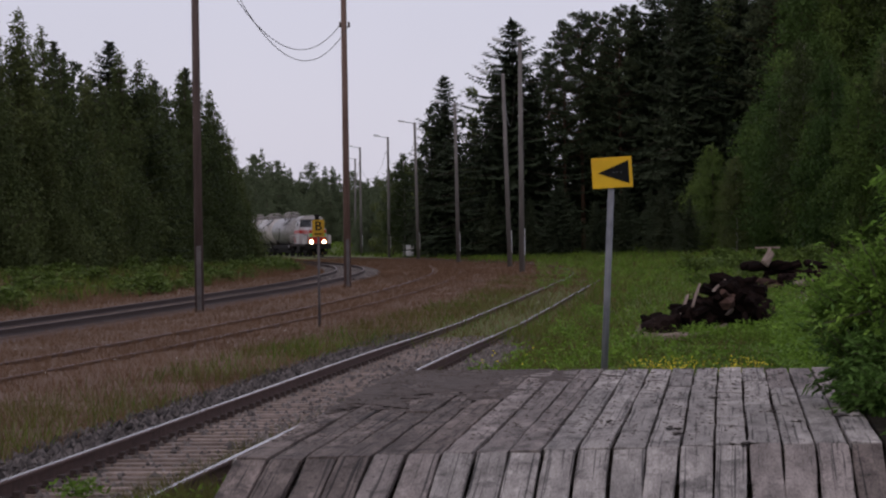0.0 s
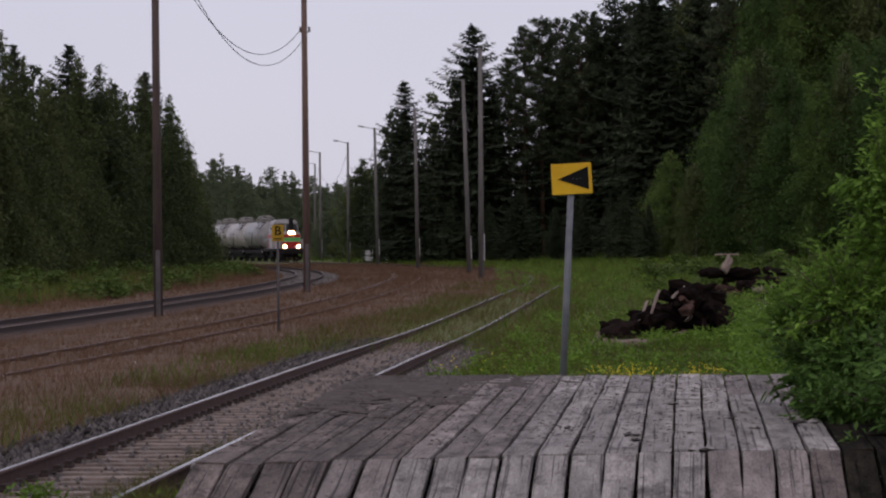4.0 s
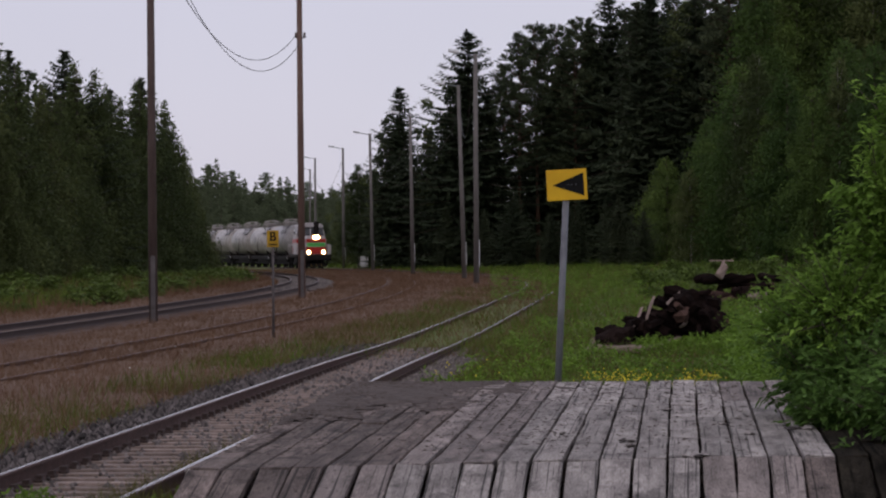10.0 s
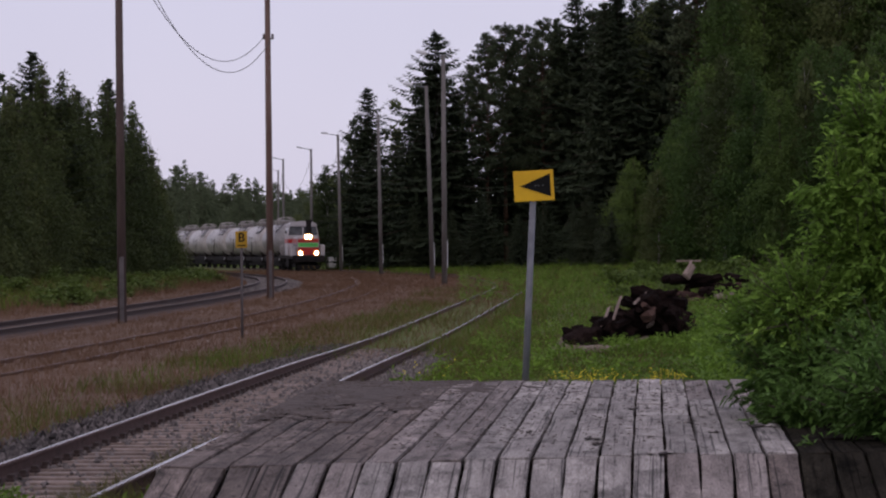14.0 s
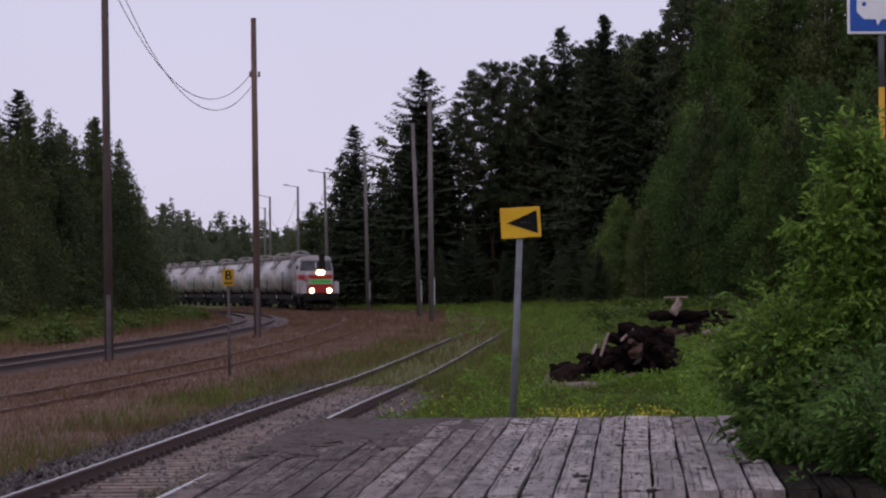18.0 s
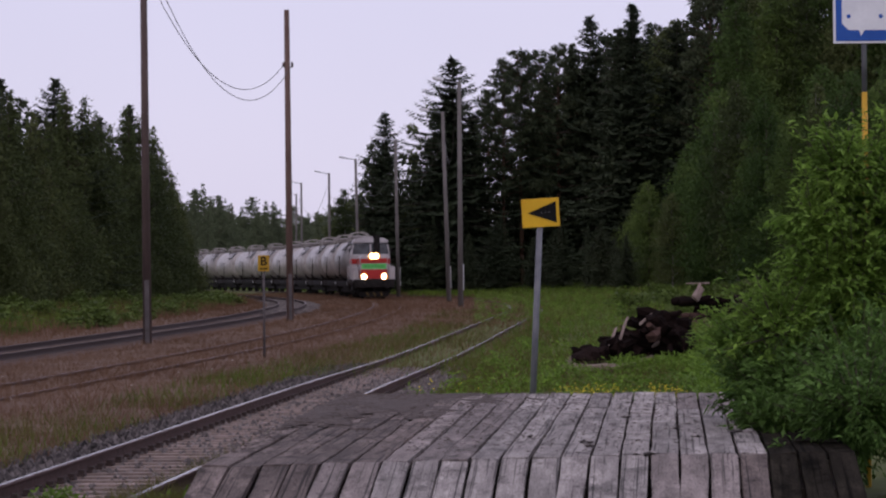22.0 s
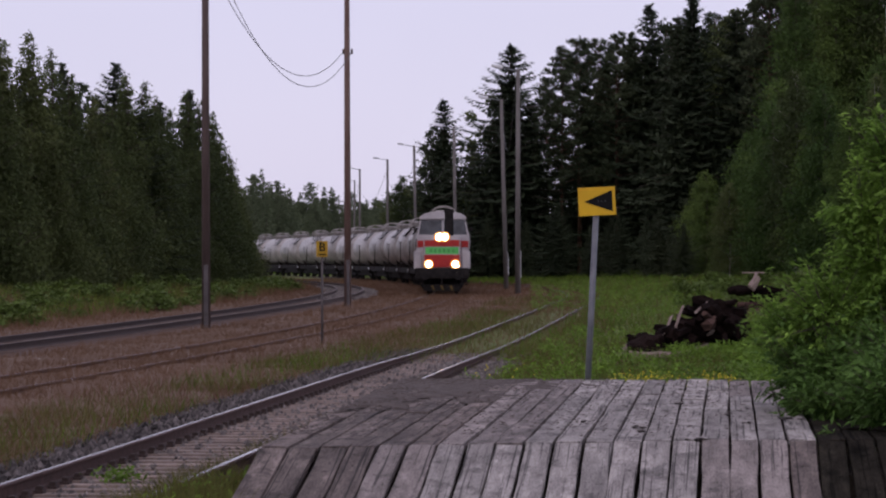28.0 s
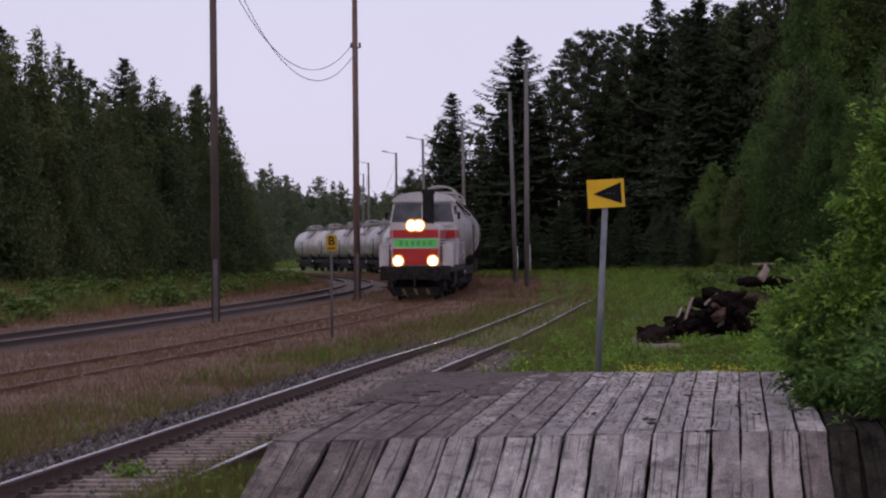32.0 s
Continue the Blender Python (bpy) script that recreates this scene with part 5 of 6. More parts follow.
# ---------------------------------------------------------------- poles, lamps, wires
def wood_pole(x, y, top, label, insulators=None, r=0.15, wood="pole"):
    z = gz(x, y)
    th = tagged(empty("utility_pole", pose(x, y, z)), label, "utility pole", "brown poles by the tracks")
    bm = B()
    rod(bm, (0, 0, -0.5), (-0.03, 0, top - z), r, r * 0.72, 16)
    part("shaft", bm, M[wood], th, smooth=True)
    bm = B()
    box(bm, (0.14, 0.16, 2.2), (0.0, -0.02, 0), 0.02, Matrix.Translation((r * 0.9 - 0.12, -r * 0.75, 0.9)))
    part("footing", bm, M["pole_foot"], th, "dark grey footing post")
    if insulators:
        for sx in (-0.18, 0.18):
            bm = B()
            rod(bm, (0, 0, insulators - z - 0.12), (sx, 0, insulators - z - 0.1), 0.015, 0.015, 6)
            rod(bm, (sx, 0, insulators - z - 0.1), (sx, 0, insulators - z + 0.12), 0.06, 0.045, 10)
            part("insulator", bm, M["ceramic"], th)
    return th


POLE_A, POLE_B = (-7.40, 95.0), (-3.97, 130.0)
wood_pole(*POLE_A, 13.5, "dark brown wooden pole beside the far track", 11.9, 0.14, "pole_dark")
wood_pole(*POLE_B, 13.3, "reddish brown wooden pole with wire insulators", 10.95, 0.155)


def hanging_wire(a, b, sag, label, r=0.02):
    cu = bpy.data.curves.new("wire", "CURVE")
    cu.dimensions, cu.bevel_depth, cu.bevel_resolution = "3D", r, 1
    sp = cu.splines.new("POLY")
    n = 28
    sp.points.add(n - 1)
    a, b = Vector(a), Vector(b)
    for i in range(n):
        t = i / (n - 1)
        p = a.lerp(b, t)
        sp.points[i].co = (p.x, p.y, p.z - 4 * sag * t * (1 - t), 1)
    ob = new("overhead_wire", cu)
    cu.materials.append(M["wire"])
    return tagged(ob, label, "wire", "overhead wires")


hanging_wire((POLE_B[0] - 0.18, POLE_B[1], 10.95), (POLE_A[0] - 0.1, POLE_A[1], 11.9), 2.3, "thin dark wire sagging between two poles", 0.014)
hanging_wire((POLE_B[0] + 0.18, POLE_B[1], 10.95), (POLE_A[0] + 0.18, POLE_A[1], 11.9), 2.76, "thin dark wire sagging between two poles", 0.014)
LAMPS = [(4.3, 170, 12.52, 0.03), (4.25, 198, 12.32, -0.3), (1.2, 241, 12.35, -0.13), (-2.2, 281, 12.36, -0.2), (-5.5, 320, 12.35, 0.0), (-9.6, 367, 12.7, 0.0), (-11.9, 425, 12.55, 0.1)]


def street_lamp():
    th = empty("street_lamp")
    bm = B()
    rod(bm, (0, 0, -0.5), (0, 0, 12.0), 0.16, 0.11, 14)
    part("shaft", bm, M["grey_pole"], th, smooth=True)
    bm = B()
    rod(bm, (0.05, 0, 11.9), (-1.0, 0, 12.1), 0.035, 0.03, 8)
    part("arm", bm, M["galv"], th)
    bm = B()
    box(bm, (0.62, 0.34, 0.17), (0, 0, 0), 0.05)
    hd = part("lamp_head", bm, M["lamp_white"], th, "pale lamp housing")
    hd.matrix_basis = pose(-1.2, 0, 12.16, 0, 10, 0)
    bm = B()
    box(bm, (0.42, 0.2, 0.05), (-0.03, 0, -0.075), 0.02)
    part("diffuser", bm, M["sign_white"], hd)
    bm = B()
    box(bm, (0.03, 0.04, 1.4), (0.16, -0.05, 1.6), 0.008)
    part("cable_guard", bm, M["sign_white"], th, "pale cable guard")
    return th


lamp0 = street_lamp()
for i, (x, y, h, dx) in enumerate(LAMPS):
    m = Matrix.Translation((x, y, gz(x, y))) @ pose(0, 0, 0, 0, math.degrees(math.atan(dx / 12)), 8) @ Matrix.Diagonal((1, 1, h / 12, 1))
    ob = lamp0 if i == 0 else copy_thing(lamp0, m)
    ob.matrix_basis = m
    tagged(ob, "grey wooden lamp post with a single pale lamp arm", "street lamp", "lamps along the yard")
    if i:
        px, py = LAMPS[i - 1][:2]
        hanging_wire((px - 0.2, py, 11.0), (x - 0.2, y, 11.0), 2.4, "thin cable hanging between lamp posts", 0.016)

bm = B()
cabinet = tagged(empty("trackside_cabinet", pose(-3.23, 305, gz(-3.23, 305) + 0.12) @ Matrix.Diagonal((1.2, 1.2, 1.0, 1))), "pale grey trackside equipment cabinet", "cabinet")
box(bm, (0.62, 0.4, 0.95), (0, 0, 0.62), 0.02)
part("body", bm, M["box"], cabinet)
bm = B()
box(bm, (0.68, 0.46, 0.05), (0, 0, 1.12), 0.015)
part("lid", bm, M["box"], cabinet)
bm = B()
box(bm, (0.5, 0.3, 0.25), (0, 0, 0.1), 0.01)
part("plinth", bm, M["concrete"], cabinet)


for x, y in ((-1.55, 303),):
    stake = tagged(empty("marker_stake", pose(x, y, gz(x, y), 0, 1.5, 0)), "thin white and red plastic marker stake", "marker stake", "stakes beside the yard")
    bm = B()
    rod(bm, (0, 0, -0.2), (0, 0, 1.0), 0.03, 0.03, 8)
    part("shaft", bm, M["sign_white"], stake)
    bm = B()
    rod(bm, (0, 0, 1.0), (0, 0, 1.25), 0.032, 0.03, 8)
    part("red_tip", bm, M["red_paint"], stake, "red tip")


# ---------------------------------------------------------------- wood pile
def old_log(name, parent, a, b, r, material, seed):
    a, b = Vector(a), Vector(b)
    bm = B()
    bmesh.ops.create_cone(bm, cap_ends=True, segments=12 if seed % 3 == 1 else 5 if seed % 3 else 7, radius1=r, radius2=r * 0.88, depth=(b - a).length)
    bmesh.ops.subdivide_edges(bm, edges=[e for e in bm.edges if abs(e.verts[0].co.z - e.verts[1].co.z) > 0.1], cuts=5)
    for v in bm.verts:
        n0 = noise.noise(Vector((v.co.x * 5, v.co.y * 5, v.co.z * 2.2 + seed * 7)))
        n1 = noise.noise(Vector((v.co.x * 14, v.co.y * 14, v.co.z * 6 + seed)))
        v.co.x *= 1 + 0.7 * n0 + 0.3 * n1
        v.co.y *= 1 + 0.7 * n0 + 0.3 * n1
        v.co.z += 0.12 * noise.noise(Vector((v.co.x * 12, v.co.y * 12, seed)))
    ob = part(name, bm, material, parent)
    ob.matrix_basis = Matrix.Translation((a + b) / 2) @ (b - a).to_track_quat("Z", "Y").to_matrix().to_4x4()
    return ob


def wood_pile():
    r = random.Random(8)
    base = (5.88, 67.0)
    th = tagged(empty("wood_pile", pose(*base, gz(*base)) @ Matrix.Diagonal((1.15, 1.15, 1.12, 1))), "heap of rotten black logs and old sleepers in the grass", "wood pile")
    for i in range(76):
        x = r.uniform(-1.15, 1.25)
        top = 0.95 * math.exp(-((x - 0.15) / 0.75) ** 2) + 0.18
        z = r.uniform(0.05, max(0.1, top))
        ln = r.uniform(0.5, 1.2)
        yaw = r.uniform(-0.9, 0.9) + (1.57 if r.random() < 0.6 else 0)
        d = Vector((math.cos(yaw) * ln / 2, math.sin(yaw) * ln / 2, r.uniform(-0.2, 0.2)))
        c = Vector((x, r.uniform(-0.8, 0.8), z))
        old_log("log", th, c - d, c + d, r.uniform(0.045, 0.13), M["half_rot"] if i % 5 == 0 else M["rot"], i)
    for i in range(13):
        bm = B()
        bmesh.ops.create_icosphere(bm, subdivisions=3, radius=1.0)
        x = -1.05 + 2.2 * i / 12
        top = 0.95 * math.exp(-((x - 0.2) / 0.8) ** 2) + 0.12
        w = r.uniform(0.26, 0.42)
        for v in bm.verts:
            k = 1 + 0.45 * noise.noise(v.co * 1.7 + Vector((i * 9, 0, 0))) + 0.2 * noise.noise(v.co * 5 + Vector((0, i * 5, 0)))
            v.co = Vector((v.co.x * w * k, v.co.y * w * k, v.co.z * w * 0.8 * k))
        part("rotten_chunk", bm, M["rot"], th).matrix_basis = pose(x, r.uniform(-0.5, 0.1), r.uniform(0.4, 0.8) * top, 0, 0, r.uniform(0, 360))
    for i, (a, b, rr_) in enumerate((((-0.55, -0.6, 0.62), (-0.38, -0.3, 1.05), 0.035), ((-0.12, -0.5, 0.95), (0.12, -0.2, 1.12), 0.04), ((-1.6, -0.7, 0.05), (-1.5, -0.4, 0.28), 0.06), ((-1.55, -2.2, 0.12), (-0.35, -2.1, 0.14), 0.09), ((-0.2, -0.75, 0.2), (0.05, -0.8, 0.3), 0.04), ((0.1, -0.8, 0.5), (0.2, -0.7, 0.62), 0.04), ((-0.75, -0.5, 0.5), (-0.6, -0.2, 0.85), 0.03), ((0.35, -0.55, 0.75), (0.55, -0.4, 0.95), 0.04))):
        old_log("split_log", th, a, b, rr_, M["pale_wood"], 50 + i)
    base = (11.75, 110.0)
    th = tagged(empty("wood_pile", pose(*base, gz(*base) - 0.05) @ Matrix.Diagonal((1.08, 1.3, 1.35, 1))), "low heap of dark and pale broken logs", "wood pile")
    for i in range(20):
        x = r.uniform(-0.9, 1.3)
        ln = r.uniform(0.6, 1.5)
        yaw = r.uniform(-0.7, 0.7)
        d = Vector((math.cos(yaw) * ln / 2, math.sin(yaw) * ln / 2, r.uniform(-0.1, 0.25)))
        c = Vector((x, r.uniform(-0.6, 0.6), r.uniform(0.1, 0.75)))
        old_log("log", th, c - d, c + d, r.uniform(0.05, 0.13), M["half_rot"] if i % 4 == 0 else M["rot"], 80 + i)
    old_log("pale_log", th, (0.42, -0.8, 0.28), (1.05, -0.7, 0.31), 0.085, M["pale_wood"], 120)
    old_log("stump", th, (-0.45, -0.2, 0.8), (-0.2, -0.1, 1.12), 0.13, M["pale_wood"], 121)
    bm = B()
    box(bm, (0.8, 0.14, 0.04), (0, 0, 0), 0.006)
    part("board", bm, M["pale_wood"], th).matrix_basis = pose(-0.3, 0.1, 1.2)


wood_pile()


# ---------------------------------------------------------------- flowers
def flowers(name, label, pts, height, size, material, seed, per=4):
    rng = np.random.default_rng(seed)
    vs, fs = [], []
    for x, y in pts:
        z = gz(x, y)
        for j in range(per):
            c = np.array([x + rng.normal(0, 0.05), y + rng.normal(0, 0.05), z + height * rng.uniform(0.75, 1.15)])
            k = len(vs)
            a = rng.uniform(0, 6.28)
            for i in range(5):
                b = a + i * 1.2566
                vs.append(c + np.array([math.cos(b) * size, math.sin(b) * size * 0.6, math.sin(b) * size * 0.8]))
            fs.append((k, k + 1, k + 2, k + 3, k + 4))
    return tagged(raw(name, vs, fs, material), label, "flowers", kind="stuff")


rf = np.random.default_rng(44)
flowers("yellow_flowers", "yellow buttercups at the end of the ramp", np.stack([rf.normal(0, 1, 130) * 0.2 + rf.choice([2.85, 3.1, 3.2, 3.95, 4.15], 130), rf.uniform(41, 45, 130)], 1), 0.47, 0.009, M["yellow_flower"], 45, 3)
flowers("yellow_flowers", "a few yellow flowers beside the near rails", np.stack([rf.uniform(0.6, 1.8, 12), rf.uniform(48, 56, 12)], 1), 0.3, 0.014, M["yellow_flower"], 46, 1)
flowers("white_flowers", "white umbel flowers in the tall herbs", np.stack([rf.uniform(6.9, 8.8, 46), rf.uniform(56, 64, 46)], 1), 0.9, 0.016, M["white_flower"], 47, 4)
flowers("white_flowers", "scattered pale seed heads in the dry grass", scatter(18, -2, 4, 34, 80, 48), 0.32, 0.009, M["white_flower"], 49, 1)


# tall herbs to the right of the ramp
def herbs(name, label, pts, h, seed, leaf="herb"):
    rng = np.random.default_rng(seed)
    vs, fs = [], []
    for x, y in pts:
        z = gz(x, y)
        hh = h * rng.uniform(0.6, 1.2)
        for j in range(26):
            c = np.array([x + rng.normal(0, 0.1), y + rng.normal(0, 0.1), z + hh * rng.uniform(0.15, 1.0)])
            a = rng.normal(size=3)
            a[2] = abs(a[2]) * 0.6
            a /= np.linalg.norm(a)
            b = np.cross(a, rng.normal(size=3))
            b /= np.linalg.norm(b)
            s = rng.uniform(0.05, 0.12)
            k = len(vs)
            vs += [c, c + a * s * 0.5 + b * s * 0.16, c + a * s, c + a * s * 0.5 - b * s * 0.16]
            fs.append((k, k + 1, k + 2, k + 3))
    return tagged(raw(name, vs, fs, M[leaf]), label, "herbs", kind="stuff")


herbs("tall_herbs", "tall green herbs beside the ramp", np.array([(k * y_, y_) for k, y_ in zip(rf.uniform(0.106, 0.17, 1300), rf.uniform(39, 66, 1300))]), 1.0, 50)
herbs("low_herbs", "leafy weeds around the sign post", np.stack([rf.uniform(0.4, 5.0, 330), rf.uniform(39, 52, 330)], 1), 0.24, 51)
spots = np.stack([rf.uniform(0.02, 0.15, 2600), rf.uniform(40, 112, 2600)], 1)
spots = np.array([(k * y_, y_) for k, y_ in spots if noise.noise(Vector((k * y_ * 0.45, y_ * 0.16, 4))) > 0.08 and not (5.0 < k * y_ < 8.2 and 65.6 < y_ < 69.5) and k * y_ - SLOPE * y_ > -3.2])
herbs("meadow_tussocks", "leafy tussocks scattered through the meadow grass", spots, 0.42, 57)
herbs("pile_herbs", "leafy weeds growing in front of the wood pile", np.stack([rf.uniform(5.0, 7.6, 200), rf.uniform(63.6, 66.0, 200)], 1), 0.36, 53)
herbs("rail_weeds", "leafy weeds between the rails and the ramp", np.array([(SLOPE * y_ + q_, y_) for q_, y_ in zip(rf.choice([-4.1, -3.85, -3.75], 110) + rf.normal(0, 0.10, 110), rf.uniform(22, 38, 110))]), 0.15, 54)
herbs("foot_weeds", "leafy weeds at the foot of the ramp", np.array([(SLOPE * y_ + q_, y_) for q_, y_ in zip(rf.uniform(-4.4, -3.6, 90), rf.uniform(17, 25, 90))]), 0.26, 55)
herbs("sleeper_weed", "small green weed growing between the sleepers", np.stack([rf.normal(-3.2, 0.05, 6), rf.normal(27.7, 0.12, 6)], 1), 0.17, 56)
herbs("meadow_herbs", "leafy weeds in the meadow", np.array([(k * y_, y_) for k, y_ in zip(rf.uniform(0.03, 0.16, 1500), rf.uniform(114, 240, 1500))]), 0.5, 52)


# ---------------------------------------------------------------- train
def wheelset(parent, y, r=0.5):
    bm = B()
    for sx in (-0.76, 0.76):
        rod(bm, (sx - 0.065, 0, 0), (sx + 0.065, 0, 0), r, r, 28)
        rod(bm, (sx - math.copysign(0.08, sx), 0, 0), (sx - math.copysign(0.05, sx), 0, 0), r + 0.03, r + 0.03, 28)
    rod(bm, (-1.0, 0, 0), (1.0, 0, 0), 0.075, 0.075, 12)
    for sx in (-0.83, 0.83):
        for k in range(5):
            a = k * 1.2566
            rod(bm, (sx - 0.01, math.cos(a) * r * 0.62, math.sin(a) * r * 0.62), (sx + 0.01, math.cos(a) * r * 0.62, math.sin(a) * r * 0.62), 0.05, 0.05, 8)
    ob = part("wheelset", bm, M["black_metal"], parent)
    ob.matrix_basis = pose(0, y, r)
    return ob


def bogie(parent, y, wheelbase, wheels):
    bm = B()
    for sx in (-1.0, 1.0):
        box(bm, (0.12, wheelbase + 1.0, 0.28), (sx, 0, 0.56), 0.03)
        for yy in (-wheelbase / 2, wheelbase / 2):
            box(bm, (0.16, 0.3, 0.34), (sx, yy, 0.5), 0.03)
        for yy in (-0.35, 0.0, 0.35):
            rod(bm, (sx, yy, 0.62), (sx, yy, 0.92), 0.08, 0.08, 8)
    box(bm, (2.0, 0.5, 0.3), (0, 0, 0.68), 0.03)
    bg = part("bogie", bm, M["black_metal"], parent)
    bg.matrix_basis = pose(0, y, 0)
    for yy in (-wheelbase / 2, wheelbase / 2):
        wheels.append(wheelset(bg, yy))
    return bg


def buffers(parent, y, sgn):
    for sx in (-0.88, 0.88):
        bm = B()
        rod(bm, (sx, y, 1.05), (sx, y + sgn * 0.42, 1.05), 0.11, 0.10, 12)
        rod(bm, (sx, y + sgn * 0.42, 1.05), (sx, y + sgn * 0.47, 1.05), 0.23, 0.22, 18)
        part("buffer", bm, M["black_metal"], parent)
    bm = B()
    box(bm, (0.10, 0.35, 0.12), (0, y + sgn * 0.15, 1.0), 0.02)
    box(bm, (0.08, 0.08, 0.4), (0, y + sgn * 0.33, 0.82), 0.02)
    part("coupling", bm, M["black_metal"], parent)


WHEELS = []


def locomotive():
    """A hood diesel: nose, hood, cab behind it, and a second hood. Its nose stands at y = 0."""
    th = tagged(empty("diesel_locomotive"), "red and white hood diesel locomotive with three lit headlamps", "locomotive")
    bm = B()
    box(bm, (2.9, 13.4, 0.28), (0, -6.95, 1.16), 0.03)
    part("underframe", bm, M["under"], th)
    bm = B()
    box(bm, (2.9, 0.16, 0.55), (0, -0.22, 1.0), 0.03)
    bb = part("buffer_beam", bm, M["black_metal"], th)
    for sx in (-0.45, -0.15, 0.15, 0.45):
        bm = B()
        prism(bm, [(sx - 0.09, -0.12), (sx + 0.0, -0.12), (sx + 0.09, 0.12), (sx, 0.12)], -0.316, -0.306)
        part("hazard_stripe", bm, M["hazard"], bb).matrix_basis = pose(0, 0, 0.88)
    bm = B()
    prism(bm, [(-0.95, 0.05), (0.95, 0.05), (1.2, 0.42), (-1.2, 0.42)], -0.5, -0.42)
    part("snow_plough", bm, M["black_metal"], th)
    for sx in (-0.5, 0.0, 0.5):
        bm = B()
        prism(bm, [(sx - 0.14, 0.09), (sx - 0.02, 0.09), (sx + 0.10, 0.36), (sx - 0.02, 0.36)], -0.414, -0.405)
        part("plough_stripe", bm, M["hazard"], th, "worn yellow stripe")
    hood_out = [(-1.0, 1.3), (1.0, 1.3), (1.0, 2.75), (0.88, 2.98), (0.6, 3.05), (-0.6, 3.05), (-0.88, 2.98), (-1.0, 2.75)]
    for y0, y1 in ((-0.55, -5.6), (-8.3, -13.3)):
        bm = B()
        prism(bm, hood_out, y0, y1)
        bmesh.ops.bevel(bm, geom=[e for e in bm.edges if abs(e.verts[0].co.y - e.verts[1].co.y) < 0.01], offset=0.07, segments=2, affect="EDGES")
        hd = part("hood", bm, M["white_paint"], th, "dirty white engine hood")
        for z0, z1 in ((1.42, 2.02), (2.42, 2.80)):
            bm = B()
            for sx in (-1.006, 1.006):
                box(bm, (0.014, abs(y1 - y0) - 0.3, z1 - z0), (sx, (y0 + y1) / 2, (z0 + z1) / 2), 0.0)
            part("red_side_band", bm, M["red_paint"], hd)
        for j in range(4):
            for sx in (-1.012, 1.012):
                bm = B()
                for k in range(7):
                    box(bm, (0.02, 0.75, 0.05), (sx, y0 - 0.8 - j * 1.05 if y0 > -2 else y0 - 0.7 - j * 1.05, 1.55 + k * 0.13), 0.0)
                part("louvre", bm, M["under"], hd)
    # nose panels
    for z0, z1, w in ((1.34, 2.04, 1.9), (2.46, 2.80, 1.9)):
        bm = B()
        box(bm, (w, 0.03, z1 - z0), (0, -0.535, (z0 + z1) / 2), 0.01)
        part("red_nose_panel", bm, M["red_paint"], th, "red painted nose panel")
    bm = B()
    box(bm, (1.78, 0.03, 0.36), (0, -0.52, 2.24), 0.01)
    pl = part("number_board", bm, M["green_plate"], th, "bright green number board")
    for k in range(6):
        bm = B()
        box(bm, (0.14, 0.006, 0.2), (-0.6 + 0.24 * k, -0.501, 2.24), 0.0)
        part("number_bar", bm, M["plate_mark"], pl)
    for x, z, r in ((-0.72, 1.50, 0.17), (0.72, 1.50, 0.17), (-0.15, 2.97, 0.18), (0.15, 2.97, 0.18)):
        bm = B()
        rod(bm, (x, -0.62, z), (x, -0.44, z), r + 0.05, r + 0.03, 24)
        hs = part("headlamp", bm, M["black_metal"], th, "round headlamp")
        bm = B()
        bmesh.ops.create_uvsphere(bm, u_segments=20, v_segments=10, radius=1.0, matrix=Matrix.Translation((x, -0.43, z)) @ Matrix.Diagonal((r, 0.05, r, 1)))
        # added rim that glows in place of the glare round the lens
        bm2 = B()
        rod(bm2, (x, -0.45, z), (x, -0.43, z), r + 0.09, r + 0.07, 28)
        part("reflector", bm2, M["reflector"], hs, "glowing amber rim standing for the headlamp's glare")
        part("lens", bm, M["lamp_glow"], hs, "lit headlamp lens", smooth=True)
    bm = B()
    rod(bm, (-0.36, -3.6, 3.0), (-0.36, -3.6, 4.35), 0.25, 0.24, 18)
    rod(bm, (-0.36, -3.6, 4.33), (-0.36, -3.6, 4.52), 0.29, 0.27, 18)
    part("exhaust_pipe", bm, M["black_metal"], th, "sooty exhaust stack")
    # rail across the nose, its posts and the step boards at the corners
    bm = B()
    rod(bm, (-1.36, -0.28, 2.03), (1.36, -0.28, 2.03), 0.014, 0.014, 6)
    part("front_rail", bm, M["white_paint"], th, "thin white rail across the nose")
    for sx in (-1.36, 1.36):
        bm = B()
        rod(bm, (sx, -0.28, 1.25), (sx, -0.28, 2.03), 0.014, 0.014, 6)
        part("rail_post", bm, M["white_paint"], th, "white rail post")
    for sx in (-1, 1):
        bm = B()
        box(bm, (0.42, 0.9, 0.95), (sx * 1.32, -1.15, 1.72), 0.05)
        part("corner_locker", bm, M["white_paint"], th, "dirty white locker beside the nose")
        bm = B()
        rod(bm, (sx * 1.02, -0.3, 0.35), (sx * 1.02, -0.3, 1.0), 0.035, 0.035, 8)
        rod(bm, (sx * 1.02, -0.3, 0.35), (sx * 0.85, -0.2, 0.2), 0.035, 0.03, 8)
        part("brake_hose", bm, M["black_metal"], th, "hanging brake hose")
    bm = B()
    box(bm, (2.5, 0.02, 0.16), (0, -5.575, 3.06), 0.0)
    part("window_sill", bm, M["white_paint"], th, "white strip below the cab windows")
    # cab
    cab_out = [(-1.40, 1.3), (1.40, 1.3), (1.44, 2.2), (1.42, 3.2), (1.26, 4.02), (-1.26, 4.02), (-1.42, 3.2), (-1.44, 2.2)]
    bm = B()
    prism(bm, cab_out, -5.6, -8.3)
    cb = part("cab", bm, M["white_paint"], th, "dirty white driver's cab")
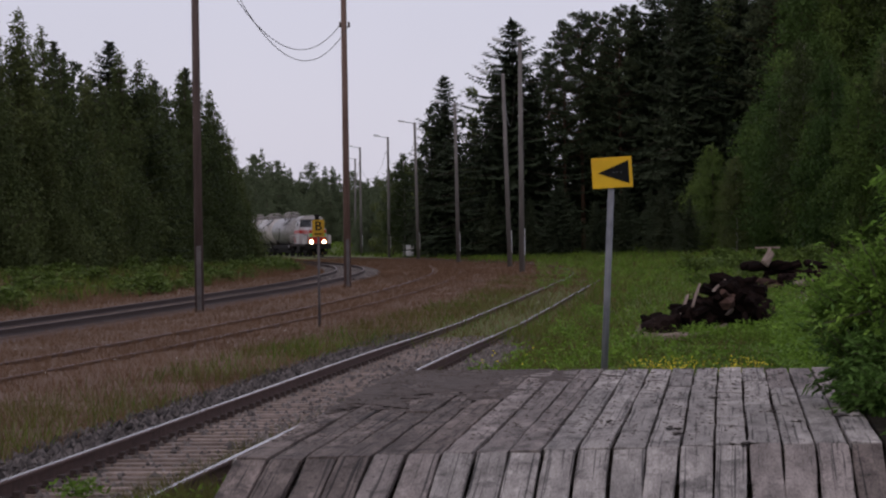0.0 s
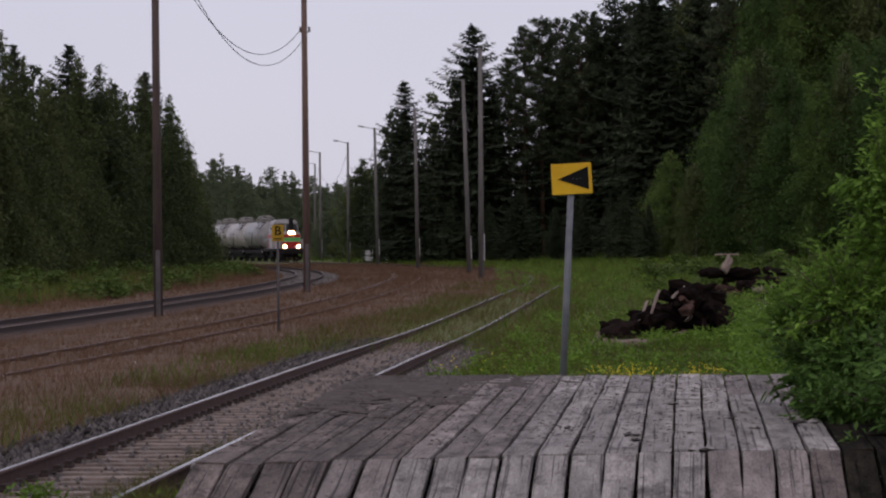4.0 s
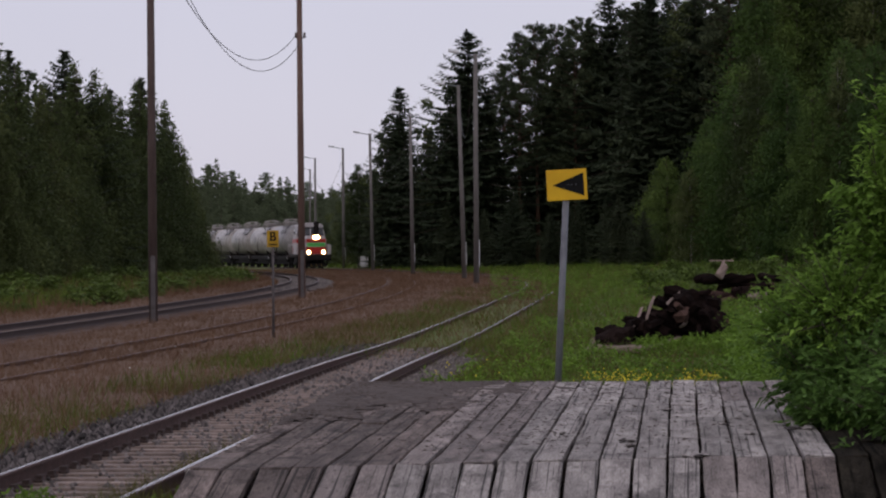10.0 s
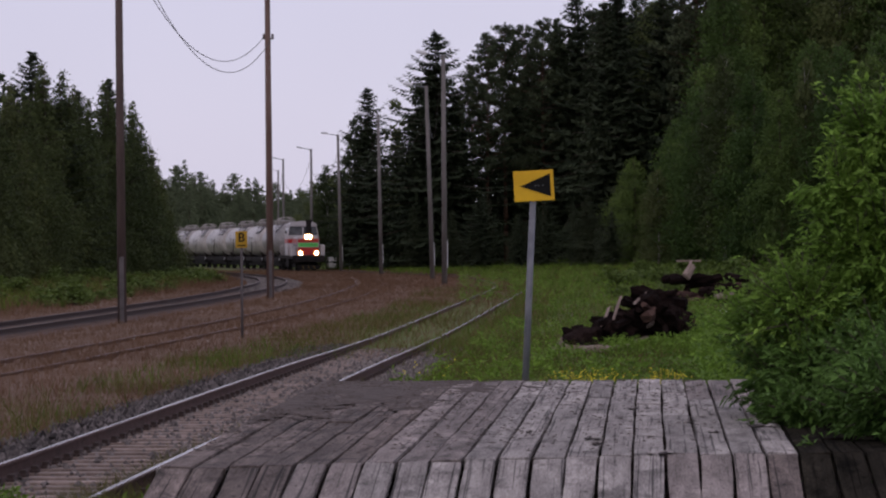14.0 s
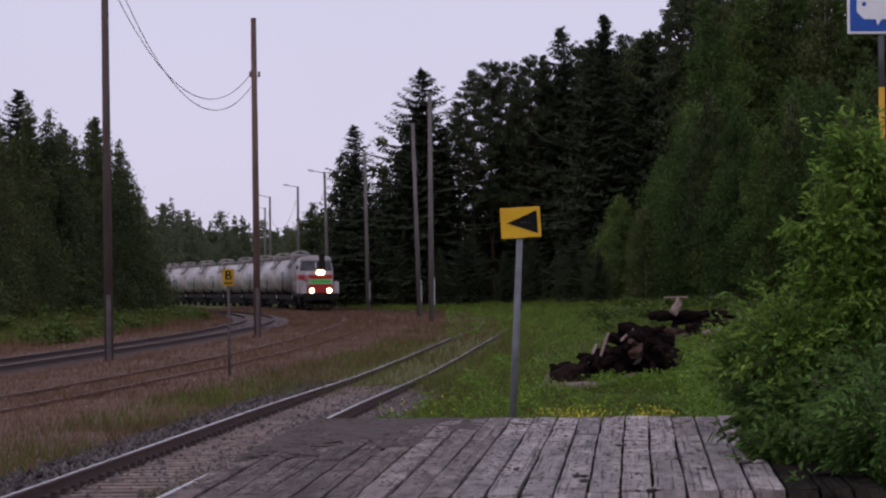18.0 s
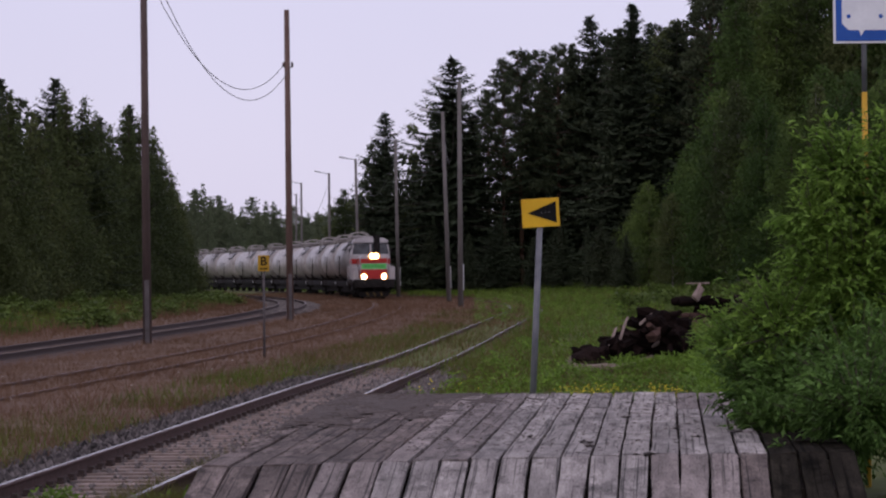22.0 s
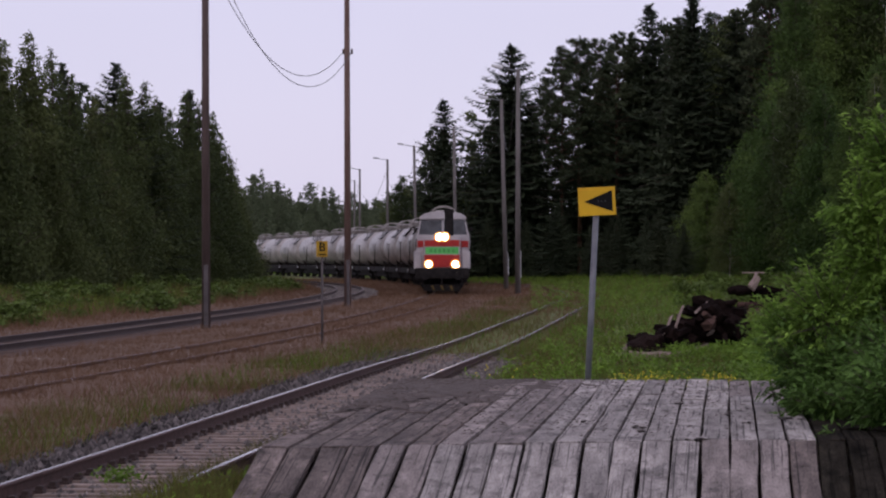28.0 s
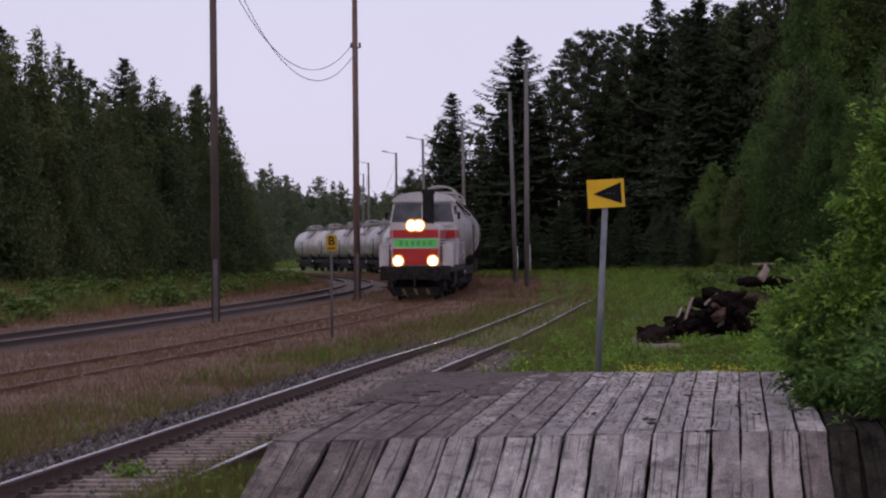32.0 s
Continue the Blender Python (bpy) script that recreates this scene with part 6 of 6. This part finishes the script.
    roof = [(-1.32, 4.02), (1.32, 4.02), (1.26, 4.16), (1.02, 4.32), (0.55, 4.42), (0, 4.45), (-0.55, 4.42), (-1.02, 4.32), (-1.26, 4.16)]
    bm = B()
    prism(bm, roof, -5.45, -8.45)
    part("cab_roof", bm, M["white_paint"], th, "pale rounded cab roof", smooth=False)
    for yy, sg in ((-5.6, 1), (-8.3, -1)):
        for sx in (-1, 1):
            bm = B()
            prism(bm, [(sx * 0.06, 3.14), (sx * 1.34, 3.14), (sx * 1.20, 3.93), (sx * 0.06, 3.93)], yy + sg * 0.004, yy + sg * 0.03)
            part("window", bm, M["glass"], cb, "dark cab window")
            bm = B()
            box(bm, (0.38, 0.025, 0.36), (sx * 1.215, yy + sg * 0.012, 2.62), 0.0)
            part("red_cab_band", bm, M["red_paint"], cb)
    for sx in (-1, 1):
        for yy in (-6.3, -7.5):
            bm = B()
            box(bm, (0.03, 0.8, 0.55), (sx * 1.345, yy, 3.58), 0.02, None)
            wd = part("side_window", bm, M["glass"], cb, "cab side window")
        bm = B()
        box(bm, (0.05, 2.5, 0.36), (sx * 1.425, -6.95, 2.62), 0.0)
        part("red_cab_band", bm, M["red_paint"], cb)
        bm = B()
        rod(bm, (sx * 1.30, -5.7, 3.5), (sx * 1.56, -5.6, 3.5), 0.02, 0.02, 6)
        box(bm, (0.12, 0.06, 0.3), (sx * 1.56, -5.58, 3.42), 0.02)
        part("mirror", bm, M["black_metal"], cb)
    for sx in (-1.42, 1.42):
        for y0, y1 in ((-0.5, -5.5), (-8.4, -13.3)):
            bm = B()
            for yy in np.linspace(y0, y1, 5):
                rod(bm, (sx, yy, 1.25), (sx, yy, 2.25), 0.02, 0.02, 6)
            rod(bm, (sx, y0, 2.25), (sx, y1, 2.25), 0.022, 0.022, 6)
            if y0 > -1:
                rod(bm, (sx, y0, 2.25), (sx * 0.74, -0.45, 2.25), 0.022, 0.022, 6)
            part("handrail", bm, M["white_paint"], th, "white handrail")
    for sx in (-1, 1):
        for yy in (-0.75, -13.2):
            bm = B()
            for k in range(3):
                box(bm, (0.3, 0.5, 0.04), (sx * 1.3, yy, 0.42 + k * 0.3), 0.005)
            box(bm, (0.03, 0.5, 0.8), (sx * 1.14, yy, 0.75), 0.0)
            part("step", bm, M["black_metal"], th)
        bm = B()
        box(bm, (0.6, 2.6, 0.6), (sx * 1.05, -6.9, 0.75), 0.06)
        part("fuel_tank", bm, M["black_metal"], th)
    for ch in th.children:
        ch.matrix_basis = Matrix.Translation((0, 0, 0.16)) @ ch.matrix_basis
    for yy in (-3.3, -10.6):
        bogie(th, yy, 2.4, WHEELS)
    buffers(th, -0.14, 1)
    buffers(th, -13.6, -1)
    return th


def tank_wagon(material, first):
    """A bogie tank wagon with its front buffers at y = 0."""
    th = empty("tank_wagon")
    ln = 17.0
    bm = B()
    for sx in (-0.55, 0.55):
        box(bm, (0.18, ln - 1.1, 0.3), (sx, -ln / 2, 1.15), 0.02)
    for yy in (-0.6, -ln + 0.6, -3.0, -ln + 3.0):
        box(bm, (2.7, 0.22, 0.3), (0, yy, 1.13), 0.02)
    part("underframe", bm, M["under"], th)
    r, zc = 1.55, 2.92
    bm = B()
    rings = [(-0.62, 0.0), (-0.66, 0.6), (-0.78, 1.0), (-0.98, 1.3), (-1.2, r)]
    ys = [y for y, _ in rings] + [-ln + 1.2] + [-ln - y for y, _ in rings[::-1]][1:]
    rad = [q for _, q in rings] + [r] + [q for _, q in rings[::-1]][1:]
    prev = None
    for y, q in zip(ys, rad):
        ring = [bm.verts.new((max(q, 0.01) * math.cos(a), y, zc + max(q, 0.01) * math.sin(a))) for a in [6.28319 * k / 32 for k in range(32)]]
        if prev:
            for k in range(32):
                bm.faces.new((prev[k], prev[(k + 1) % 32], ring[(k + 1) % 32], ring[k]))
        prev = ring
    bmesh.ops.recalc_face_normals(bm, faces=bm.faces[:])
    tk = part("tank", bm, material, th, smooth=True)
    for yy in [-1.3 - 1.2 * k for k in range(13)]:
        bm = B()
        for k in range(16):
            a0, a1 = -0.5 + 4.14 * k / 16, -0.5 + 4.14 * (k + 1) / 16
            vs = [bm.verts.new((rr_ * math.cos(a), yy + dy, zc + rr_ * math.sin(a))) for a in (a0, a1) for rr_, dy in ((r + 0.02, -0.045), (r + 0.02, 0.045))]
            bm.faces.new((vs[0], vs[1], vs[3], vs[2]))
        part("band", bm, M["band"], tk)
    for yy in (-3.2, -13.8):
        bm = B()
        prism(bm, [(-1.1, 1.25), (1.1, 1.25), (1.3, 1.9), (0.9, 1.55), (0, 1.32), (-0.9, 1.55), (-1.3, 1.9)], yy - 0.12, yy + 0.12)
        part("saddle", bm, M["under"], th)
    bm = B()
    rod(bm, (0, -ln / 2, zc + r - 0.05), (0, -ln / 2, zc + r + 0.3), 0.72, 0.70, 20)
    rod(bm, (0, -ln / 2, zc + r + 0.3), (0, -ln / 2, zc + r + 0.42), 0.76, 0.4, 20)
    part("manhole", bm, M["band"], tk)
    bm = B()
    box(bm, (1.3, 4.2, 0.05), (0, -ln / 2, zc + r + 0.08), 0.0)
    box(bm, (0.5, ln - 4.0, 0.04), (0, -ln / 2, zc + r + 0.06), 0.0)
    part("walkway", bm, M["band"], th, "brownish grating walkway")
    # bowed guard hoops round the manhole and the rails that join them
    for yy in (-ln / 2 - 1.9, -ln / 2 - 0.65, -ln / 2 + 0.65, -ln / 2 + 1.9):
        bm = B()
        arc = [(0.78 * math.cos(a), 0.72 * math.sin(a) ** 0.6) for a in np.linspace(0, math.pi, 11)]
        for (x0, z0), (x1, z1) in zip(arc, arc[1:]):
            rod(bm, (x0, yy, zc + r + z0 - 0.05), (x1, yy, zc + r + z1 - 0.05), 0.032, 0.032, 5)
        part("guard_hoop", bm, M["hoop"], th, "pale bowed guard hoop")
    for sx, zz in ((-0.74, 0.35), (0.74, 0.35), (-0.48, 0.63), (0.48, 0.63)):
        bm = B()
        rod(bm, (sx, -ln / 2 - 1.9, zc + r + zz - 0.05), (sx, -ln / 2 + 1.9, zc + r + zz - 0.05), 0.028, 0.028, 5)
        part("guard_rail", bm, M["hoop"], th)
    # framed step panels over the tank's shoulders
    for sx in (-1, 1):
        for yy in (-2.6, -3.7, -4.8):
            bm = B()
            box(bm, (0.04, 0.85, 0.95), (0, 0, 0), 0.0)
            pn = part("step_panel", bm, M["tank_grey"], tk, "dull grating panel")
            pn.matrix_basis = Matrix.Translation((sx * 1.17, yy, zc + 1.12)) @ pose(0, 0, 0, 0, sx * -46, 0)
            for e in (-0.46, 0.46):
                bm = B()
                box(bm, (0.07, 0.06, 1.0), (0, e, 0), 0.0)
                part("panel_edge", bm, M["under"], pn)
    # dark boxes added to close bright gaps and stand for shade underneath
    bm = B()
    box(bm, (2.1, 8.6, 0.62), (0, -ln / 2, 0.74), 0.05)
    part("brake_gear", bm, M["black_metal"], th, "dark box added to fill the underside between the bogies")
    for sx in (-1.28, 1.28):
        bm = B()
        box(bm, (0.1, ln - 1.3, 0.42), (sx, -ln / 2, 1.1), 0.02)
        part("side_sill", bm, M["black_metal"], th, "dark strip added along the wagon's lower side")
    for sx in (-1.6, 1.6):
        bm = B()
        for dy in (-0.22, 0.22):
            rod(bm, (sx, -ln / 2 + dy, 1.0), (sx * 0.96, -ln / 2 + dy, zc + 0.3), 0.022, 0.022, 5)
            rod(bm, (sx * 0.96, -ln / 2 + dy, zc + 0.3), (sx * 0.4, -ln / 2 + dy, zc + r + 0.1), 0.022, 0.022, 5)
        for k in range(8):
            rod(bm, (sx, -ln / 2 - 0.22, 1.15 + k * 0.28), (sx, -ln / 2 + 0.22, 1.15 + k * 0.28), 0.016, 0.016, 5)
        part("ladder", bm, M["under"], th)
    for sx in (-1, 1):
        bm = B()
        box(bm, (0.02, 1.5, 0.7), (sx * (r + 0.012), -ln / 2 - 2.4, zc + 0.1), 0.0)
        part("data_panel", bm, M["tank_grey"], tk, "dull marking panel")
        bm = B()
        box(bm, (0.02, 0.3, 0.24), (sx * 1.36, -1.2, 1.12), 0.0)
        part("marker_plate", bm, M["box"], th, "small white plate")
    ws = []
    for yy in (-2.8, -ln + 2.8):
        bogie(th, yy, 1.85, ws)
    if first:
        WHEELS.extend(ws)
    buffers(th, -0.47, 1)
    buffers(th, -ln + 0.47, -1)
    return th


loco = locomotive()
wagon_a = tank_wagon(M["tank_grey"], True)
wagon_b = tank_wagon(M["tank"], False)
WAGONS = [wagon_a, wagon_b] + [copy_thing(wagon_b, Matrix()) for _ in range(11)]
tagged(wagon_a, "grimy grey bogie tank wagon behind the locomotive", "tank wagon", "tank wagons of the train")
for w in WAGONS[1:]:
    tagged(w, "dirty pale grey bogie tank wagon", "tank wagon", "tank wagons of the train")


def bird():
    """A small dark bird with spread wings, flying along its y."""
    th = tagged(empty("bird"), "small dark bird in flight", "bird", "birds in flight")
    bm = B()
    bmesh.ops.create_uvsphere(bm, u_segments=12, v_segments=8, radius=1.0, matrix=Matrix.Diagonal((0.05, 0.13, 0.05, 1)))
    bmesh.ops.create_uvsphere(bm, u_segments=10, v_segments=6, radius=0.042, matrix=Matrix.Translation((0, 0.13, 0.02)))
    rod(bm, (0, 0.16, 0.02), (0, 0.205, 0.012), 0.012, 0.002, 6)
    part("body", bm, M["bird"], th, smooth=True)
    for sx in (-1, 1):
        bm = B()
        a = [bm.verts.new(c) for c in ((sx * 0.03, 0.07, 0.02), (sx * 0.17, 0.08, 0.05), (sx * 0.34, -0.04, 0.02), (sx * 0.16, -0.03, 0.045), (sx * 0.03, -0.06, 0.02))]
        fc = bm.faces.new(a)
        bmesh.ops.solidify(bm, geom=[fc], thickness=0.012)
        part("wing", bm, M["bird"], th)
    bm = B()
    box(bm, (0.06, 0.12, 0.012), (0, -0.17, 0.0), 0.004)
    part("tail", bm, M["bird"], th)
    return th


BIRD_LOW, BIRD_HIGH = bird(), bird()
# seconds, x, y, z, heading
LOW_FLIGHT = [(0, -47, 62, 28, -90), (5.5, -9.2, 60.5, 8.9, -90), (6.2, -4.42, 60, 6.29, -90), (6.6, -1.71, 60, 4.84, -90), (7.2, 2.4, 60, 3.0, -90), (8.0, 8.2, 61, 3.2, -90), (9.0, 16, 62, 6, -90), (32, 190, 70, 40, -90)]
HIGH_FLIGHT = [(0, 112, 150, 26, 90), (15, 22, 150, 14, 90), (18.5, 0.77, 150, 10.25, 90), (19, -1.9, 150, 9.65, 90), (19.5, -5.07, 150, 9.1, 90), (20, -9.04, 150, 8.5, 90), (20.5, -13.06, 150, 7.85, 90),
               (21.5, -20.5, 146, 9.5, 90), (22.5, -28, 142, 15.5, 90), (32, -110, 130, 40, 90)]


def nose_at(t):
    """Length along the middle track at which the nose of the gathering train stands."""
    return 344.5 - 2.55 * t - 0.138 * t * t + 5.0 * float(smooth01(28.5, 33.0, t))


def on_track(s0, s1):
    """The pose of a vehicle that rests on the track at two lengths."""
    a, _ = MIDDLE_TRACK(s0)
    b, _ = MIDDLE_TRACK(s1)
    za, zb = rail_z(a.x, a.y) + SUNK, rail_z(b.x, b.y) + SUNK
    d = a - b
    return a, za, math.degrees(math.atan2(-d.x, d.y)), math.degrees(math.atan2(za - zb, d.length))


def vehicle_pose(nose, f, r):
    """nose: the length at the front end; f, r: how far behind it the bogies run. The front end looks down the track."""
    a, za, yaw, pitch = on_track(nose + f, nose + r)
    return Matrix.Translation((a.x, a.y, za)) @ pose(0, 0, 0, 0, 0, yaw) @ pose(0, 0, 0, pitch, 0, 0) @ Matrix.Translation((0, f, 0))


def motions():
    times = [0.5 * i for i in range(65)]
    walk(loco, [(t, vehicle_pose(nose_at(t), 3.3, 10.6)) for t in times])
    for i, w in enumerate(WAGONS):
        walk(w, [(t, vehicle_pose(nose_at(t) + 14.1 + 17.1 * i, 2.8, 14.2)) for t in times])
    for b, rows in ((BIRD_LOW, LOW_FLIGHT), (BIRD_HIGH, HIGH_FLIGHT)):
        walk(b, [(t, Matrix.Translation((x, y, z)) @ pose(0, 0, 0, 0, 0, yaw)) for t, x, y, z, yaw in rows])
    n = 440
    for w in WHEELS:
        base = w.matrix_basis.copy()
        walk(w, [(32.0 * k / n, base @ pose(0, 0, 0, math.degrees((nose_at(0) - nose_at(32.0 * k / n)) / 0.5), 0, 0)) for k in range(n + 1)])


motions()
